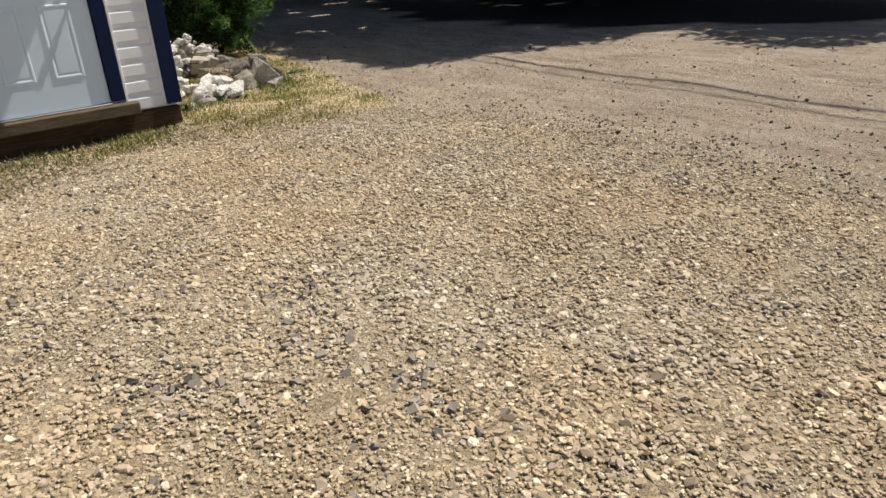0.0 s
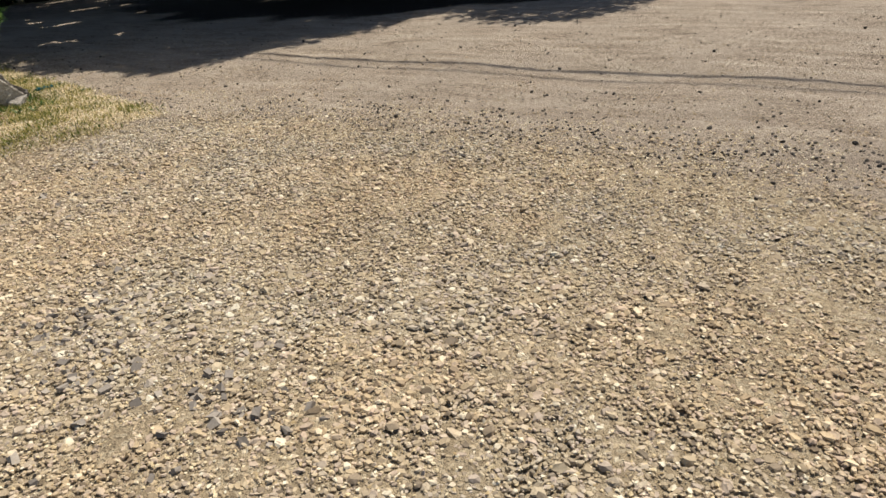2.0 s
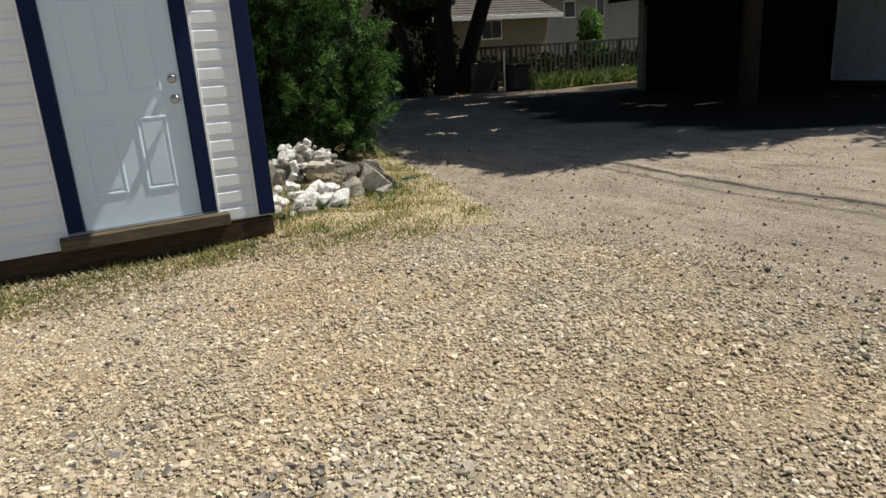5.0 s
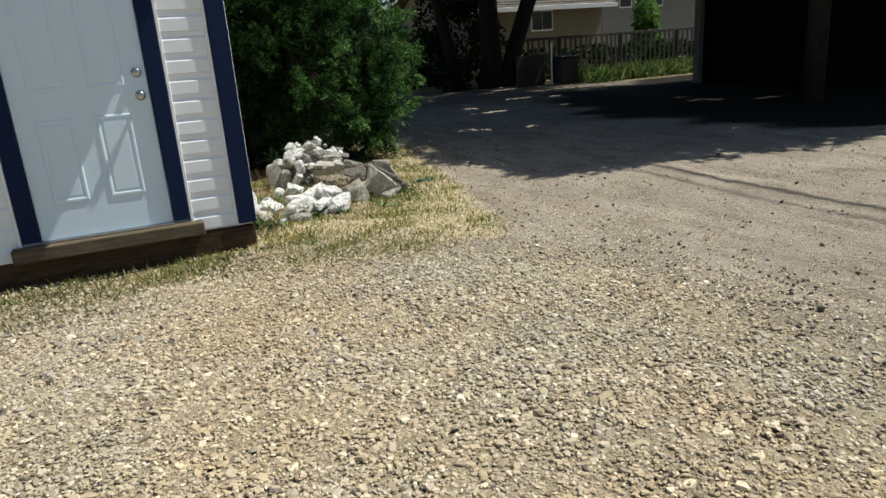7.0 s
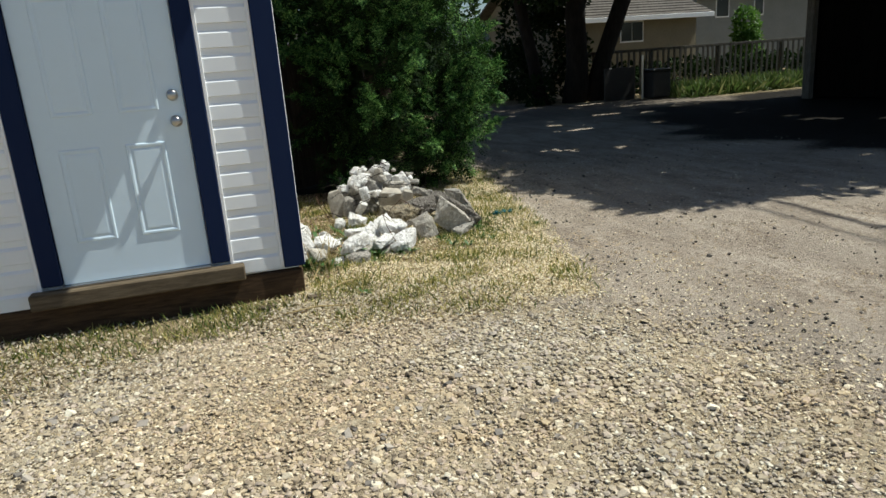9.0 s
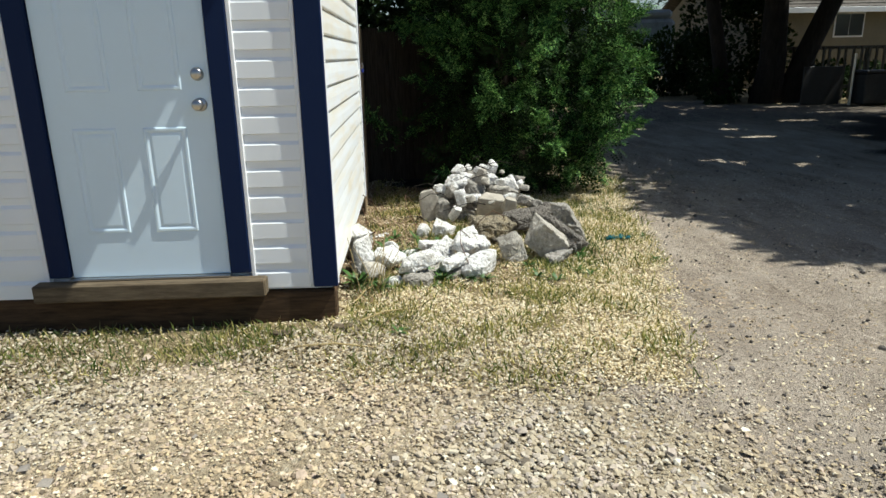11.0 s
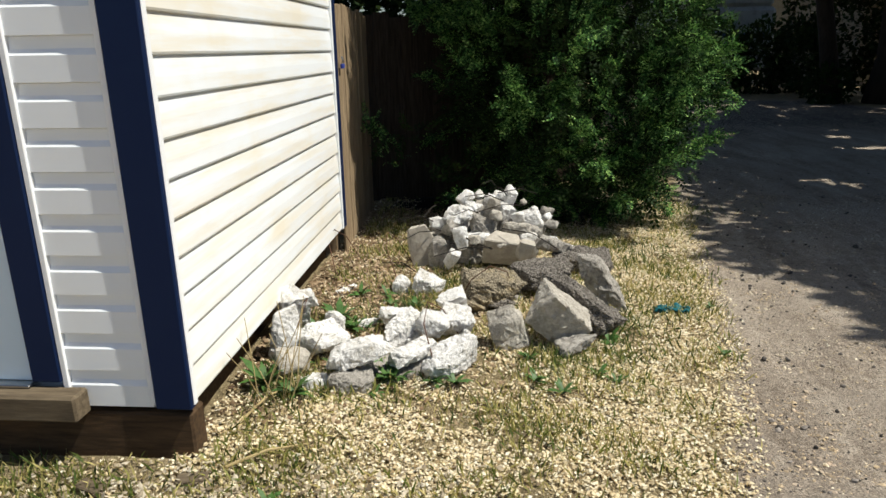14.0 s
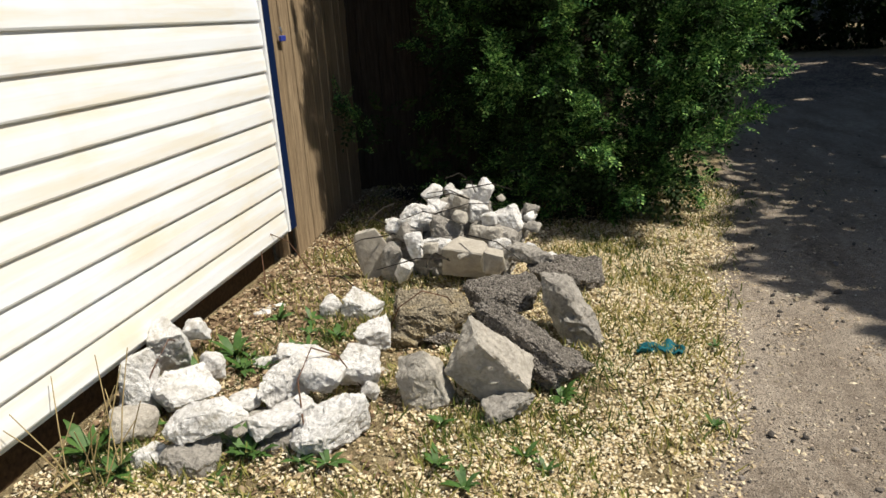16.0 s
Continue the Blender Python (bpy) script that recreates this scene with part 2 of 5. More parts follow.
STUCCO = speckled("beige_stucco", (0.19, 0.17, 0.12), (0.25, 0.22, 0.16), 12.0, 0.9)
STUCCO2 = speckled("pale_grey_stucco", (0.19, 0.20, 0.19), (0.25, 0.26, 0.25), 12.0, 0.9)
SHINGLE = speckled("brown_shingle", (0.04, 0.034, 0.028), (0.15, 0.135, 0.115), 9.0, 0.9, 0.6, 0.02)
WHITETRIM = painted("white_trim_paint", (0.84, 0.85, 0.86), 0.4, (0.6, 0.6, 0.58), 0.15)
SCRAP = scattered("pale_leaf_scrap", [(0.0, (0.20, 0.15, 0.09)), (0.4, (0.42, 0.35, 0.24)), (1.0, (0.66, 0.59, 0.46))], 0.85, 0.15)
DRYLEAF = scattered("dry_leaf", [(0.0, (0.11, 0.07, 0.04)), (0.5, (0.30, 0.205, 0.12)), (1.0, (0.58, 0.45, 0.29))], 0.85, 0.15)
STRAW = painted("straw_stalk", (0.36, 0.28, 0.13), 0.8, (0.22, 0.15, 0.07), 0.6)
BLUEPLASTIC = painted("blue_plastic", (0.03, 0.05, 0.30), 0.4, (0.05, 0.08, 0.3), 0.3)
RUBBER = painted("black_rubber", (0.015, 0.015, 0.015), 0.7, (0.05, 0.05, 0.045), 0.3)
BINPLASTIC = painted("dark_grey_plastic", (0.035, 0.035, 0.035), 0.6, (0.07, 0.065, 0.06), 0.5)
GLASS = Nodes("dark_window_glass", 0.08, 0.0, 0.6)
GLASS.base((0.02, 0.025, 0.03))
GLASS = GLASS.mat

# ---- building helpers ----


def mesh_from(bm, name):
    me = bpy.data.meshes.new(name)
    bmesh.ops.recalc_face_normals(bm, faces=bm.faces)
    bm.to_mesh(me)
    bm.free()
    return me


def part(name, bm, material, parent=None, label="", smooth=False):
    """Link a bmesh as one mesh object, under a thing or a part if one is given."""
    me = mesh_from(bm, name)
    me.materials.append(material)
    if smooth:
        me.shade_smooth()
    ob = new(name, me)
    ob.parent = parent
    return tagged(ob, label)


def holder(name, label, category, group="", kind="", at=(0, 0, 0)):
    ob = new(name)
    ob.location = at
    return tagged(ob, label, category, group, kind)


def box(x0, y0, z0, x1, y1, z1, bevel=0.004, bm=None):
    """A box between two corners, with its edges eased."""
    own = bmesh.new()
    m = Matrix.LocRotScale(((x0 + x1) / 2, (y0 + y1) / 2, (z0 + z1) / 2), None, (abs(x1 - x0), abs(y1 - y0), abs(z1 - z0)))
    bmesh.ops.create_cube(own, size=1, matrix=m)
    if bevel:
        bmesh.ops.bevel(own, geom=own.edges[:], offset=bevel, segments=1, affect="EDGES")
    if bm is None:
        return own
    me = bpy.data.meshes.new("join")
    own.to_mesh(me)
    own.free()
    bm.from_mesh(me)
    bpy.data.meshes.remove(me)
    return bm


def slab(points, thick, bm=None):
    """A flat polygon with thickness along its own normal."""
    bm = bm or bmesh.new()
    f = bm.faces.new([bm.verts.new(p) for p in points])
    f.normal_update()
    n = f.normal.copy()
    ext = bmesh.ops.extrude_face_region(bm, geom=[f])
    for v in ext["geom"]:
        if isinstance(v, bmesh.types.BMVert):
            v.co -= n * thick
    return bm


def tube(points, radii, sides=8, bm=None):
    """A tapered tube along points, closed at both ends."""
    bm = bm or bmesh.new()
    pts = [Vector(p) for p in points]
    rings = []
    for i, p in enumerate(pts):
        d = (pts[min(i + 1, len(pts) - 1)] - pts[max(i - 1, 0)]).normalized()
        a = d.cross(Vector((0.31, 0.77, 0.55))).normalized()
        b = d.cross(a)
        r = radii[i] if isinstance(radii, (list, tuple)) else radii
        rings.append([bm.verts.new(p + (a * math.cos(k * math.tau / sides) + b * math.sin(k * math.tau / sides)) * r) for k in range(sides)])
    for lo, hi in zip(rings, rings[1:]):
        for k in range(sides):
            bm.faces.new((lo[k], lo[(k + 1) % sides], hi[(k + 1) % sides], hi[k]))
    bm.faces.new(rings[0][::-1])
    bm.faces.new(rings[-1])
    return bm


def soup(name, verts, faces, material, parent=None):
    """A mesh object from arrays of corners and of equal-sided faces."""
    me = bpy.data.meshes.new(name)
    k = faces.shape[1]
    me.vertices.add(len(verts))
    me.vertices.foreach_set("co", np.ascontiguousarray(verts, dtype=np.float32).ravel())
    me.loops.add(faces.size)
    me.loops.foreach_set("vertex_index", np.ascontiguousarray(faces, dtype=np.int32).ravel())
    me.polygons.add(len(faces))
    me.polygons.foreach_set("loop_start", np.arange(0, faces.size, k, dtype=np.int32))
    me.update(calc_edges=True)
    me.shade_flat()
    me.materials.append(material)
    ob = new(name, me)
    ob.parent = parent
    return ob


def turns(rng, n, tilt):
    """Random rotation matrices: any yaw, and a tilt of about so many radians."""
    a, b, c = rng.uniform(0, math.tau, n), rng.normal(0, tilt, n), rng.normal(0, tilt, n)
    ca, sa, cb, sb, cc, sc = np.cos(a), np.sin(a), np.cos(b), np.sin(b), np.cos(c), np.sin(c)
    o, z = np.ones(n), np.zeros(n)
    rz = np.stack([ca, -sa, z, sa, ca, z, z, z, o], 1).reshape(n, 3, 3)
    rx = np.stack([o, z, z, z, cb, -sb, z, sb, cb], 1).reshape(n, 3, 3)
    ry = np.stack([cc, z, sc, z, o, z, -sc, z, cc], 1).reshape(n, 3, 3)
    return rx @ ry @ rz


def scatter(shapes, faces, at, size, turn, rng):
    """Copies of some shapes (all with the same faces) at places, as arrays for soup()."""
    pick = rng.integers(0, len(shapes), len(at))
    v = np.asarray(shapes)[pick] * size[:, None, :]
    v = np.einsum("nij,nkj->nki", turn, v) + at[:, None, :]
    count = v.shape[1]
    f = faces[None] + (np.arange(len(at)) * count)[:, None, None]
    return v.reshape(-1, 3), f.reshape(-1, faces.shape[1])


def ico_shapes(rng, n, rough=0.28, sub=1):
    bm = bmesh.new()
    bmesh.ops.create_icosphere(bm, subdivisions=sub, radius=0.5)
    bm.verts.ensure_lookup_table()
    v = np.array([x.co[:] for x in bm.verts])
    f = np.array([[x.index for x in y.verts] for y in bm.faces])
    bm.free()
    return [v * rng.uniform(1 - rough, 1 + rough, (len(v), 1)) for _ in range(n)], f


# ---- the lie of the land ----


def front_edge(x):
    """Where the gravel ends and the turf before the shed begins."""
    return np.interp(x, [-6, -1, 0.6, 1.6, 2.1, 2.6, 3.7, 4.2], [4.6, 4.8, 5.06, 5.40, 5.2, 5.03, 4.94, 5.2])


def right_edge(y):
    """Where the turf ends and the lane begins."""
    return np.interp(y, [4.9, 5.2, 6.0, 6.6, 7.5, 8.8, 10.4, 13.5, 19.5, 23], [3.70, 3.80, 3.98, 4.16, 4.34, 4.54, 4.88, 5.7, 7.3, 9.4])


def ramp01(v, w):
    return np.clip(0.5 + v / w, 0, 1)


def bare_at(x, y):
    """Bare earth under the big shrub, its shade painted in."""
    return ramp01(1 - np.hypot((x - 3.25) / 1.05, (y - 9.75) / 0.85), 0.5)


def turf_at(x, y):
    near = np.minimum(ramp01(y - front_edge(x), 0.35), ramp01(right_edge(y) - x, 0.3))
    far = ramp01(y - np.interp(x, [9, 12, 14.3, 18, 30], [23.5, 19.6, 18.7, 17.6, 17.6]), 0.6)
    return np.maximum(near * (1 - bare_at(x, y)), far)


def gravel_at(x, y):
    edge = np.interp(y, [-4, -0.4, 0.6, 2, 5], [3.1, 3.5, 3.85, 3.92, 3.95])
    return ramp01(edge - x, 1.3) * ramp01(3.75 - x + 4.6 - y, 1.4) * (1 - turf_at(x, y))


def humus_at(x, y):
    """Dark earth with shade painted in: off the lane, before garage, far end."""
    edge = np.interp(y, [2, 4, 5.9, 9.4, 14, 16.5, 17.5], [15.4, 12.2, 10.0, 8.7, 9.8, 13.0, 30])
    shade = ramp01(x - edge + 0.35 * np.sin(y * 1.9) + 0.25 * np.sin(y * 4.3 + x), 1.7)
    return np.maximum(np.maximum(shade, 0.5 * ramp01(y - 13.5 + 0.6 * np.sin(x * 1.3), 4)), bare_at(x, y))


def height_at(x, y):
    h = 0.012 * np.sin(x * 1.7 + 0.6 * y) + 0.010 * np.sin(y * 2.3 - x) + 0.006 * np.sin(5.1 * x + 1.3) * np.sin(4.3 * y)
    return h * np.clip(1.2 - 0.02 * np.hypot(x, y), 0.3, 1) + 0.015 * turf_at(x, y)


def build_ground():
    gx = np.concatenate([-np.geomspace(400, 6.5, 24), np.arange(-6, 14, 0.09), np.geomspace(14.3, 500, 34)])
    gy = np.concatenate([-np.geomspace(400, 3.5, 24), np.arange(-3, 13, 0.09), np.geomspace(13.3, 500, 34)])
    X, Y = np.meshgrid(gx, gy)
    Z = height_at(X, Y) + 0.004 * np.random.default_rng(5).normal(size=X.shape)
    v = np.stack([X, Y, Z], -1).reshape(-1, 3)
    nx, ny = len(gx), len(gy)
    i = np.arange(nx * ny).reshape(ny, nx)
    f = np.stack([i[:-1, :-1], i[:-1, 1:], i[1:, 1:], i[1:, :-1]], -1).reshape(-1, 4)
    ob = soup("ground", v, f, GROUND)
    for key, fn in (("gravel", gravel_at), ("turf", turf_at), ("shaded_earth", humus_at)):
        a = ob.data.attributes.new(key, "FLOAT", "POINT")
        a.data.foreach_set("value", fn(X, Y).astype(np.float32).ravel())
    ob.data.shade_smooth()
    tagged(ob, "gravel yard, packed dirt lane, shade-dark earth and worn seedy turf", "ground", kind="structure")


build_ground()

# ---- the shed ----
FRONT, SIDE, REAR, LEFT = 5.80, 2.135, 8.16, -1.30
FLOOR, TOP = 0.222, 2.45


def shed_face(parent, name, a, b, out, course, z0, z1, bumps, lip, material):
    """Lapped siding courses from a to b on the ground plan; out is the way it faces."""
    a, b, out = Vector((*a, 0)), Vector((*b, 0)), Vector((*out, 0))
    z, k = z0, 0
    while z < z1 - 0.01:
        t = min(z + course, z1)
        bm = bmesh.new()
        prof = [(0.0, z), (lip, z + 0.004), (lip * 0.95, z + (t - z) * 0.60), (lip * 0.25, z + (t - z) * 0.74), (0.003, t)] if bumps else [(0.0, z), (lip * 0.8, z + 0.003), (lip, z + 0.010), (lip * 0.75, z + (t - z) * 0.5), (0.002, t)]
        rings = [[bm.verts.new(q + out * d + Vector((0, 0, h))) for q in (a, b)] for d, h in prof]
        rings.append([bm.verts.new(q - out * 0.012 + Vector((0, 0, h))) for q, h in ((a, t), (b, t))])
        rings.append([bm.verts.new(q - out * 0.012 + Vector((0, 0, h))) for q, h in ((a, z), (b, z))])
        for lo, hi in zip(rings, rings[1:] + rings[:1]):
            bm.faces.new((lo[0], lo[1], hi[1], hi[0]))
        bm.faces.new([r[0] for r in rings])
        bm.faces.new([r[1] for r in rings][::-1])
        part(name, bm, material, parent)
        z, k = t, k + 1


def build_shed():
    shed = holder("shed", "small white vinyl-sided shed with navy trim on timber skids", "shed", at=(0, 0, 0))
    core = bmesh.new()
    box(LEFT, FRONT + 0.03, FLOOR, SIDE - 0.03, FRONT + 0.12, TOP, 0, core)
    box(SIDE - 0.12, FRONT + 0.12, FLOOR, SIDE - 0.03, REAR - 0.03, TOP, 0, core)
    box(LEFT, FRONT + 0.12, FLOOR, LEFT + 0.09, REAR - 0.03, TOP, 0, core)
    box(LEFT, REAR - 0.03, FLOOR, SIDE - 0.03, REAR + 0.05, TOP, 0, core)
    box(LEFT, FRONT + 0.03, FLOOR - 0.03, SIDE - 0.03, REAR, FLOOR + 0.02, 0, core)
    part("wall_frame", core, SIDING, shed)
    # siding: the strip between door and corner, the stretch beyond the door, the long side
    shed_face(shed, "siding_board", (1.708, FRONT + 0.012), (2.00, FRONT + 0.012), (0, -1), 0.1342, FLOOR - 0.014, TOP, True, 0.016, SIDING)
    shed_face(shed, "siding_board", (LEFT, FRONT + 0.012), (0.646, FRONT + 0.012), (0, -1), 0.1342, FLOOR - 0.035, TOP, True, 0.016, SIDING)
    shed_face(shed, "siding_board", (SIDE - 0.012, FRONT + 0.02), (SIDE - 0.012, REAR - 0.05), (1, 0), 0.1262, FLOOR, TOP, False, 0.014, SUNLITSIDING)
    for x0, x1 in ((1.696, 1.717), (1.991, 2.013), (0.640, 0.662)):
        part("channel_strip", box(x0, FRONT - 0.012, FLOOR, x1, FRONT + 0.03, TOP, 0.003), WHITETRIM, shed, "white vinyl channel strip")
    part("channel_strip", box(SIDE - 0.03, FRONT - 0.004, FLOOR, SIDE + 0.010, FRONT + 0.022, TOP, 0.003), WHITETRIM, shed, "white vinyl channel strip")
    part("channel_strip", box(SIDE - 0.03, REAR - 0.052, FLOOR, SIDE + 0.012, REAR - 0.03, TOP, 0.003), WHITETRIM, shed, "white vinyl channel strip")
    for xa, xb in ((LEFT, LEFT + 0.09), (SIDE - 0.12, SIDE - 0.03)):
        part("wall_plate", box(xa, FRONT + 0.06, TOP + 0.002, xb, REAR - 0.08, TOP + 0.13, 0.004), SIDING, shed)
    part("corner_trim", box(2.014, FRONT - 0.022, FLOOR - 0.01, SIDE + 0.006, FRONT + 0.028, TOP, 0.005), NAVY, shed, "navy corner board")
    part("corner_trim", box(SIDE - 0.03, REAR - 0.029, FLOOR, SIDE + 0.012, REAR + 0.055, TOP, 0.004), NAVY, shed, "navy corner board")
    part("door_trim", box(1.590, FRONT - 0.018, FLOOR + 0.08, 1.695, FRONT + 0.028, 2.36, 0.005), NAVY, shed, "navy door casing")
    part("door_trim", box(0.664, FRONT - 0.018, FLOOR + 0.08, 0.771, FRONT + 0.028, 2.36, 0.005), NAVY, shed, "navy door casing")
    part("door_trim", box(0.64, FRONT - 0.018, 2.362, 1.705, FRONT + 0.028, 2.44, 0.005), NAVY, shed, "navy door casing")
    part("sill", box(0.60, FRONT - 0.085, 0.190, 1.775, FRONT + 0.0, 0.283, 0.008), SILL, shed, "weathered brown timber door sill")
    part("threshold", box(0.765, FRONT - 0.03, 0.284, 1.587, FRONT + 0.03, 0.296, 0.003), STEEL, shed, "thin metal threshold strip")
    part("skid", box(LEFT, FRONT + 0.0, -0.02, SIDE - 0.01, FRONT + 0.10, 0.185, 0.008), SKID, shed, "dark timber skid beam")
    part("skid", box(SIDE - 0.25, FRONT + 0.11, -0.02, SIDE - 0.13, REAR, 0.185, 0.008), SKID, shed, "dark timber skid beam")
    part("skid", box(LEFT, REAR - 0.1, -0.02, SIDE - 0.26, REAR, 0.185, 0.008), SKID, shed, "dark timber skid beam")
    # gable roof that oversails the front and the sides
    mid, o = (LEFT + SIDE) / 2, 0.34
    for xa, xb in ((LEFT - 0.15, mid), (SIDE + 0.15, mid)):
        part("roof_slope", slab([(xa, FRONT - o, TOP + 0.20), (xb, FRONT - o, TOP + 0.97), (xb, REAR + 0.2, TOP + 0.97), (xa, REAR + 0.2, TOP + 0.20)], 0.06), SHINGLE, shed, "shingled roof slope")
    for y in (FRONT + 0.02, REAR - 0.02):
        part("gable", slab([(LEFT, y, TOP - 0.02), (SIDE - 0.03, y, TOP - 0.02), (SIDE - 0.03, y, TOP + 0.13), (mid, y, TOP + 0.86), (LEFT, y, TOP + 0.13)], 0.03), SIDING, shed)
    # six-panel door
    door = part("door", box(0.776, FRONT + 0.006, 0.297, 1.585, FRONT + 0.029, 2.33, 0.003), DOORPAINT, shed, "pale blue-white six-panel steel door")
    w = 0.215
    for x0 in (0.890, 1.232):
        for z0, z1 in ((0.530, 1.060), (1.235, 1.86), (1.96, 2.20)):
            bm = bmesh.new()
            rings = []
            for inset, d in ((0, 0.0065), (0.006, 0.0005), (0.016, 0.0005), (0.027, 0.0058), (0.042, 0.0025)):
                y = FRONT + 0.0 + d
                rings.append([bm.verts.new(c) for c in ((x0 + inset, y, z0 + inset), (x0 + w - inset, y, z0 + inset), (x0 + w - inset, y, z1 - inset), (x0 + inset, y, z1 - inset))])
            for lo, hi in zip(rings, rings[1:]):
                for k in range(4):
                    bm.faces.new((lo[k], lo[(k + 1) % 4], hi[(k + 1) % 4], hi[k]))
            bm.faces.new(rings[-1])
            part("door_panel", bm, DOORPAINT, door)
    knob_at(door, 1.527, 1.165, True)
    knob_at(door, 1.527, 1.310, False)


def knob_at(door, x, z, ball):
    """A lathe-turned knob or deadbolt on the door's face."""
    prof = [(0.0, 0.033), (0.006, 0.033), (0.011, 0.028), (0.012, 0.013), (0.028, 0.012), (0.036, 0.021), (0.046, 0.028), (0.056, 0.028), (0.064, 0.021), (0.067, 0.0)] if ball else [(0.0, 0.032), (0.008, 0.032), (0.022, 0.026), (0.026, 0.022), (0.027, 0.0)]
    bm = bmesh.new()
    rings = [[bm.verts.new((x + r * math.cos(a * math.tau / 20), FRONT + 0.006 - d, z + r * math.sin(a * math.tau / 20))) for a in range(20)] for d, r in prof]
    for lo, hi in zip(rings, rings[1:]):
        for k in range(20):
            bm.faces.new((lo[k], lo[(k + 1) % 20], hi[(k + 1) % 20], hi[k]))
    bmesh.ops.remove_doubles(bm, verts=bm.verts, dist=0.0005)
    part("doorknob" if ball else "deadbolt", bm, STEEL, door, "satin steel round knob" if ball else "satin steel deadbolt", True)


build_shed()

# ---- board fences ----


def board_fence(name, label, a, b, high, wide, gap, material, rails=(0.35, 1.35), jag=0.02, thick=0.018, lean=0.012, lap=0.004):
    """Upright boards from a to b on two rails with posts."""
    a, b = Vector((*a, 0)), Vector((*b, 0))
    d, length = (b - a).normalized(), (b - a).length
    side = Vector((-d.y, d.x, 0))
    yaw = math.atan2(d.y, d.x)
    fence = holder(name, label, "fence", at=a)
    fence.rotation_euler = (0, 0, yaw)
    rng = random.Random(name + str(a))
    me = mesh_from(box(0, -thick / 2, 0, wide, thick / 2, high, 0.004), "board")
    me.materials.append(material)
    n = int(length / (wide + gap))
    for k in range(n):
        ob = new("board", me)
        ob.parent = fence
        ob.location = (k * (wide + gap), lap * (k % 2) - rng.uniform(0, 0.003), 0.03 + rng.uniform(-jag, jag))
        ob.rotation_euler = (0, rng.gauss(0, lean), 0)
    for z in rails:
        part("rail", box(0, thick / 2 + 0.005, z, length, thick / 2 + 0.045, z + 0.09, 0.004), material, fence)
    for k in range(int(length / 2.4) + 1):
        x = min(k * 2.4, length - 0.1)
        part("post", box(x, thick / 2 + 0.046, 0, x + 0.09, thick / 2 + 0.136, high, 0.005), material, fence)
    return fence


board_fence("board_fence", "brown weathered board fence running on behind the shed", (2.125, REAR + 0.075), (2.06, 9.75), 1.62, 0.14, 0.004, FENCEWOOD)
board_fence("board_fence", "dark shaded board fence behind the big shrub", (1.96, 9.80), (4.1, 10.95), 1.62, 0.15, -0.015, SHADEDFENCE, lean=0.003, lap=-0.021)
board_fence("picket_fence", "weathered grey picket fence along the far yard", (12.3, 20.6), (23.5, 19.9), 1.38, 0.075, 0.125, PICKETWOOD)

# ---- shrub, trees ----


def spray_shape(pairs=4):
    """One feathery spray along x, one unit long: leaflets in pairs as four-cornered faces."""
    v, f = [], []
    for k in range(pairs + 1):
        x = 0.15 + 0.80 * k / pairs
        s = 0.30 * (1 - 0.45 * abs(k / pairs - 0.35))
        for side in ((-1, 1) if k < pairs else (0,)):
            d = np.array([0.55, side * 0.85, 0.12]) if side else np.array([1.0, 0, 0])
            d = d / np.linalg.norm(d)
            w = np.array([-d[1], d[0], 0.0]) * s * 0.27
            o = np.array([x, 0, -0.10 * (k / pairs) ** 2])
            i = len(v)
            v += [o, o + d * s * 0.5 + w, o + d * s + np.array([0, 0, -0.03]), o + d * s * 0.5 - w]
            f.append([i, i + 1, i + 2, i + 3])
    return np.array(v), np.array(f)


def aimed(rng, ways):
    """Rotations that turn x towards each way, with a free roll."""
    n = len(ways)
    a = ways / np.linalg.norm(ways, axis=1, keepdims=True)
    r = rng.normal(size=(n, 3)) * 0.5 + np.array([0, 0, 1.0])
    c = r - a * (r * a).sum(1, keepdims=True)
    c /= np.linalg.norm(c, axis=1, keepdims=True)
    return np.stack([a, np.cross(c, a), c], 2)


def in_blobs(rng, blobs, n, shell):
    """Places in ellipsoids (x, y, z, rx, ry, rz), most of them near the skin, and the way out at each."""
    b = np.array(blobs, dtype=float)
    vol = (b[:, 3] * b[:, 4] * b[:, 5]) ** 0.67
    k = rng.choice(len(b), n, p=vol / vol.sum())
    d = rng.normal(size=(n, 3))
    d /= np.linalg.norm(d, axis=1, keepdims=True)
    r = 1 - shell * rng.random(n) ** 1.5
    r *= 1 + 0.10 * np.sin(d[:, 0] * 7 + k) * np.sin(d[:, 2] * 9 + 2 * k)
    return b[k, :3] + d * b[k, 3:] * r[:, None], d


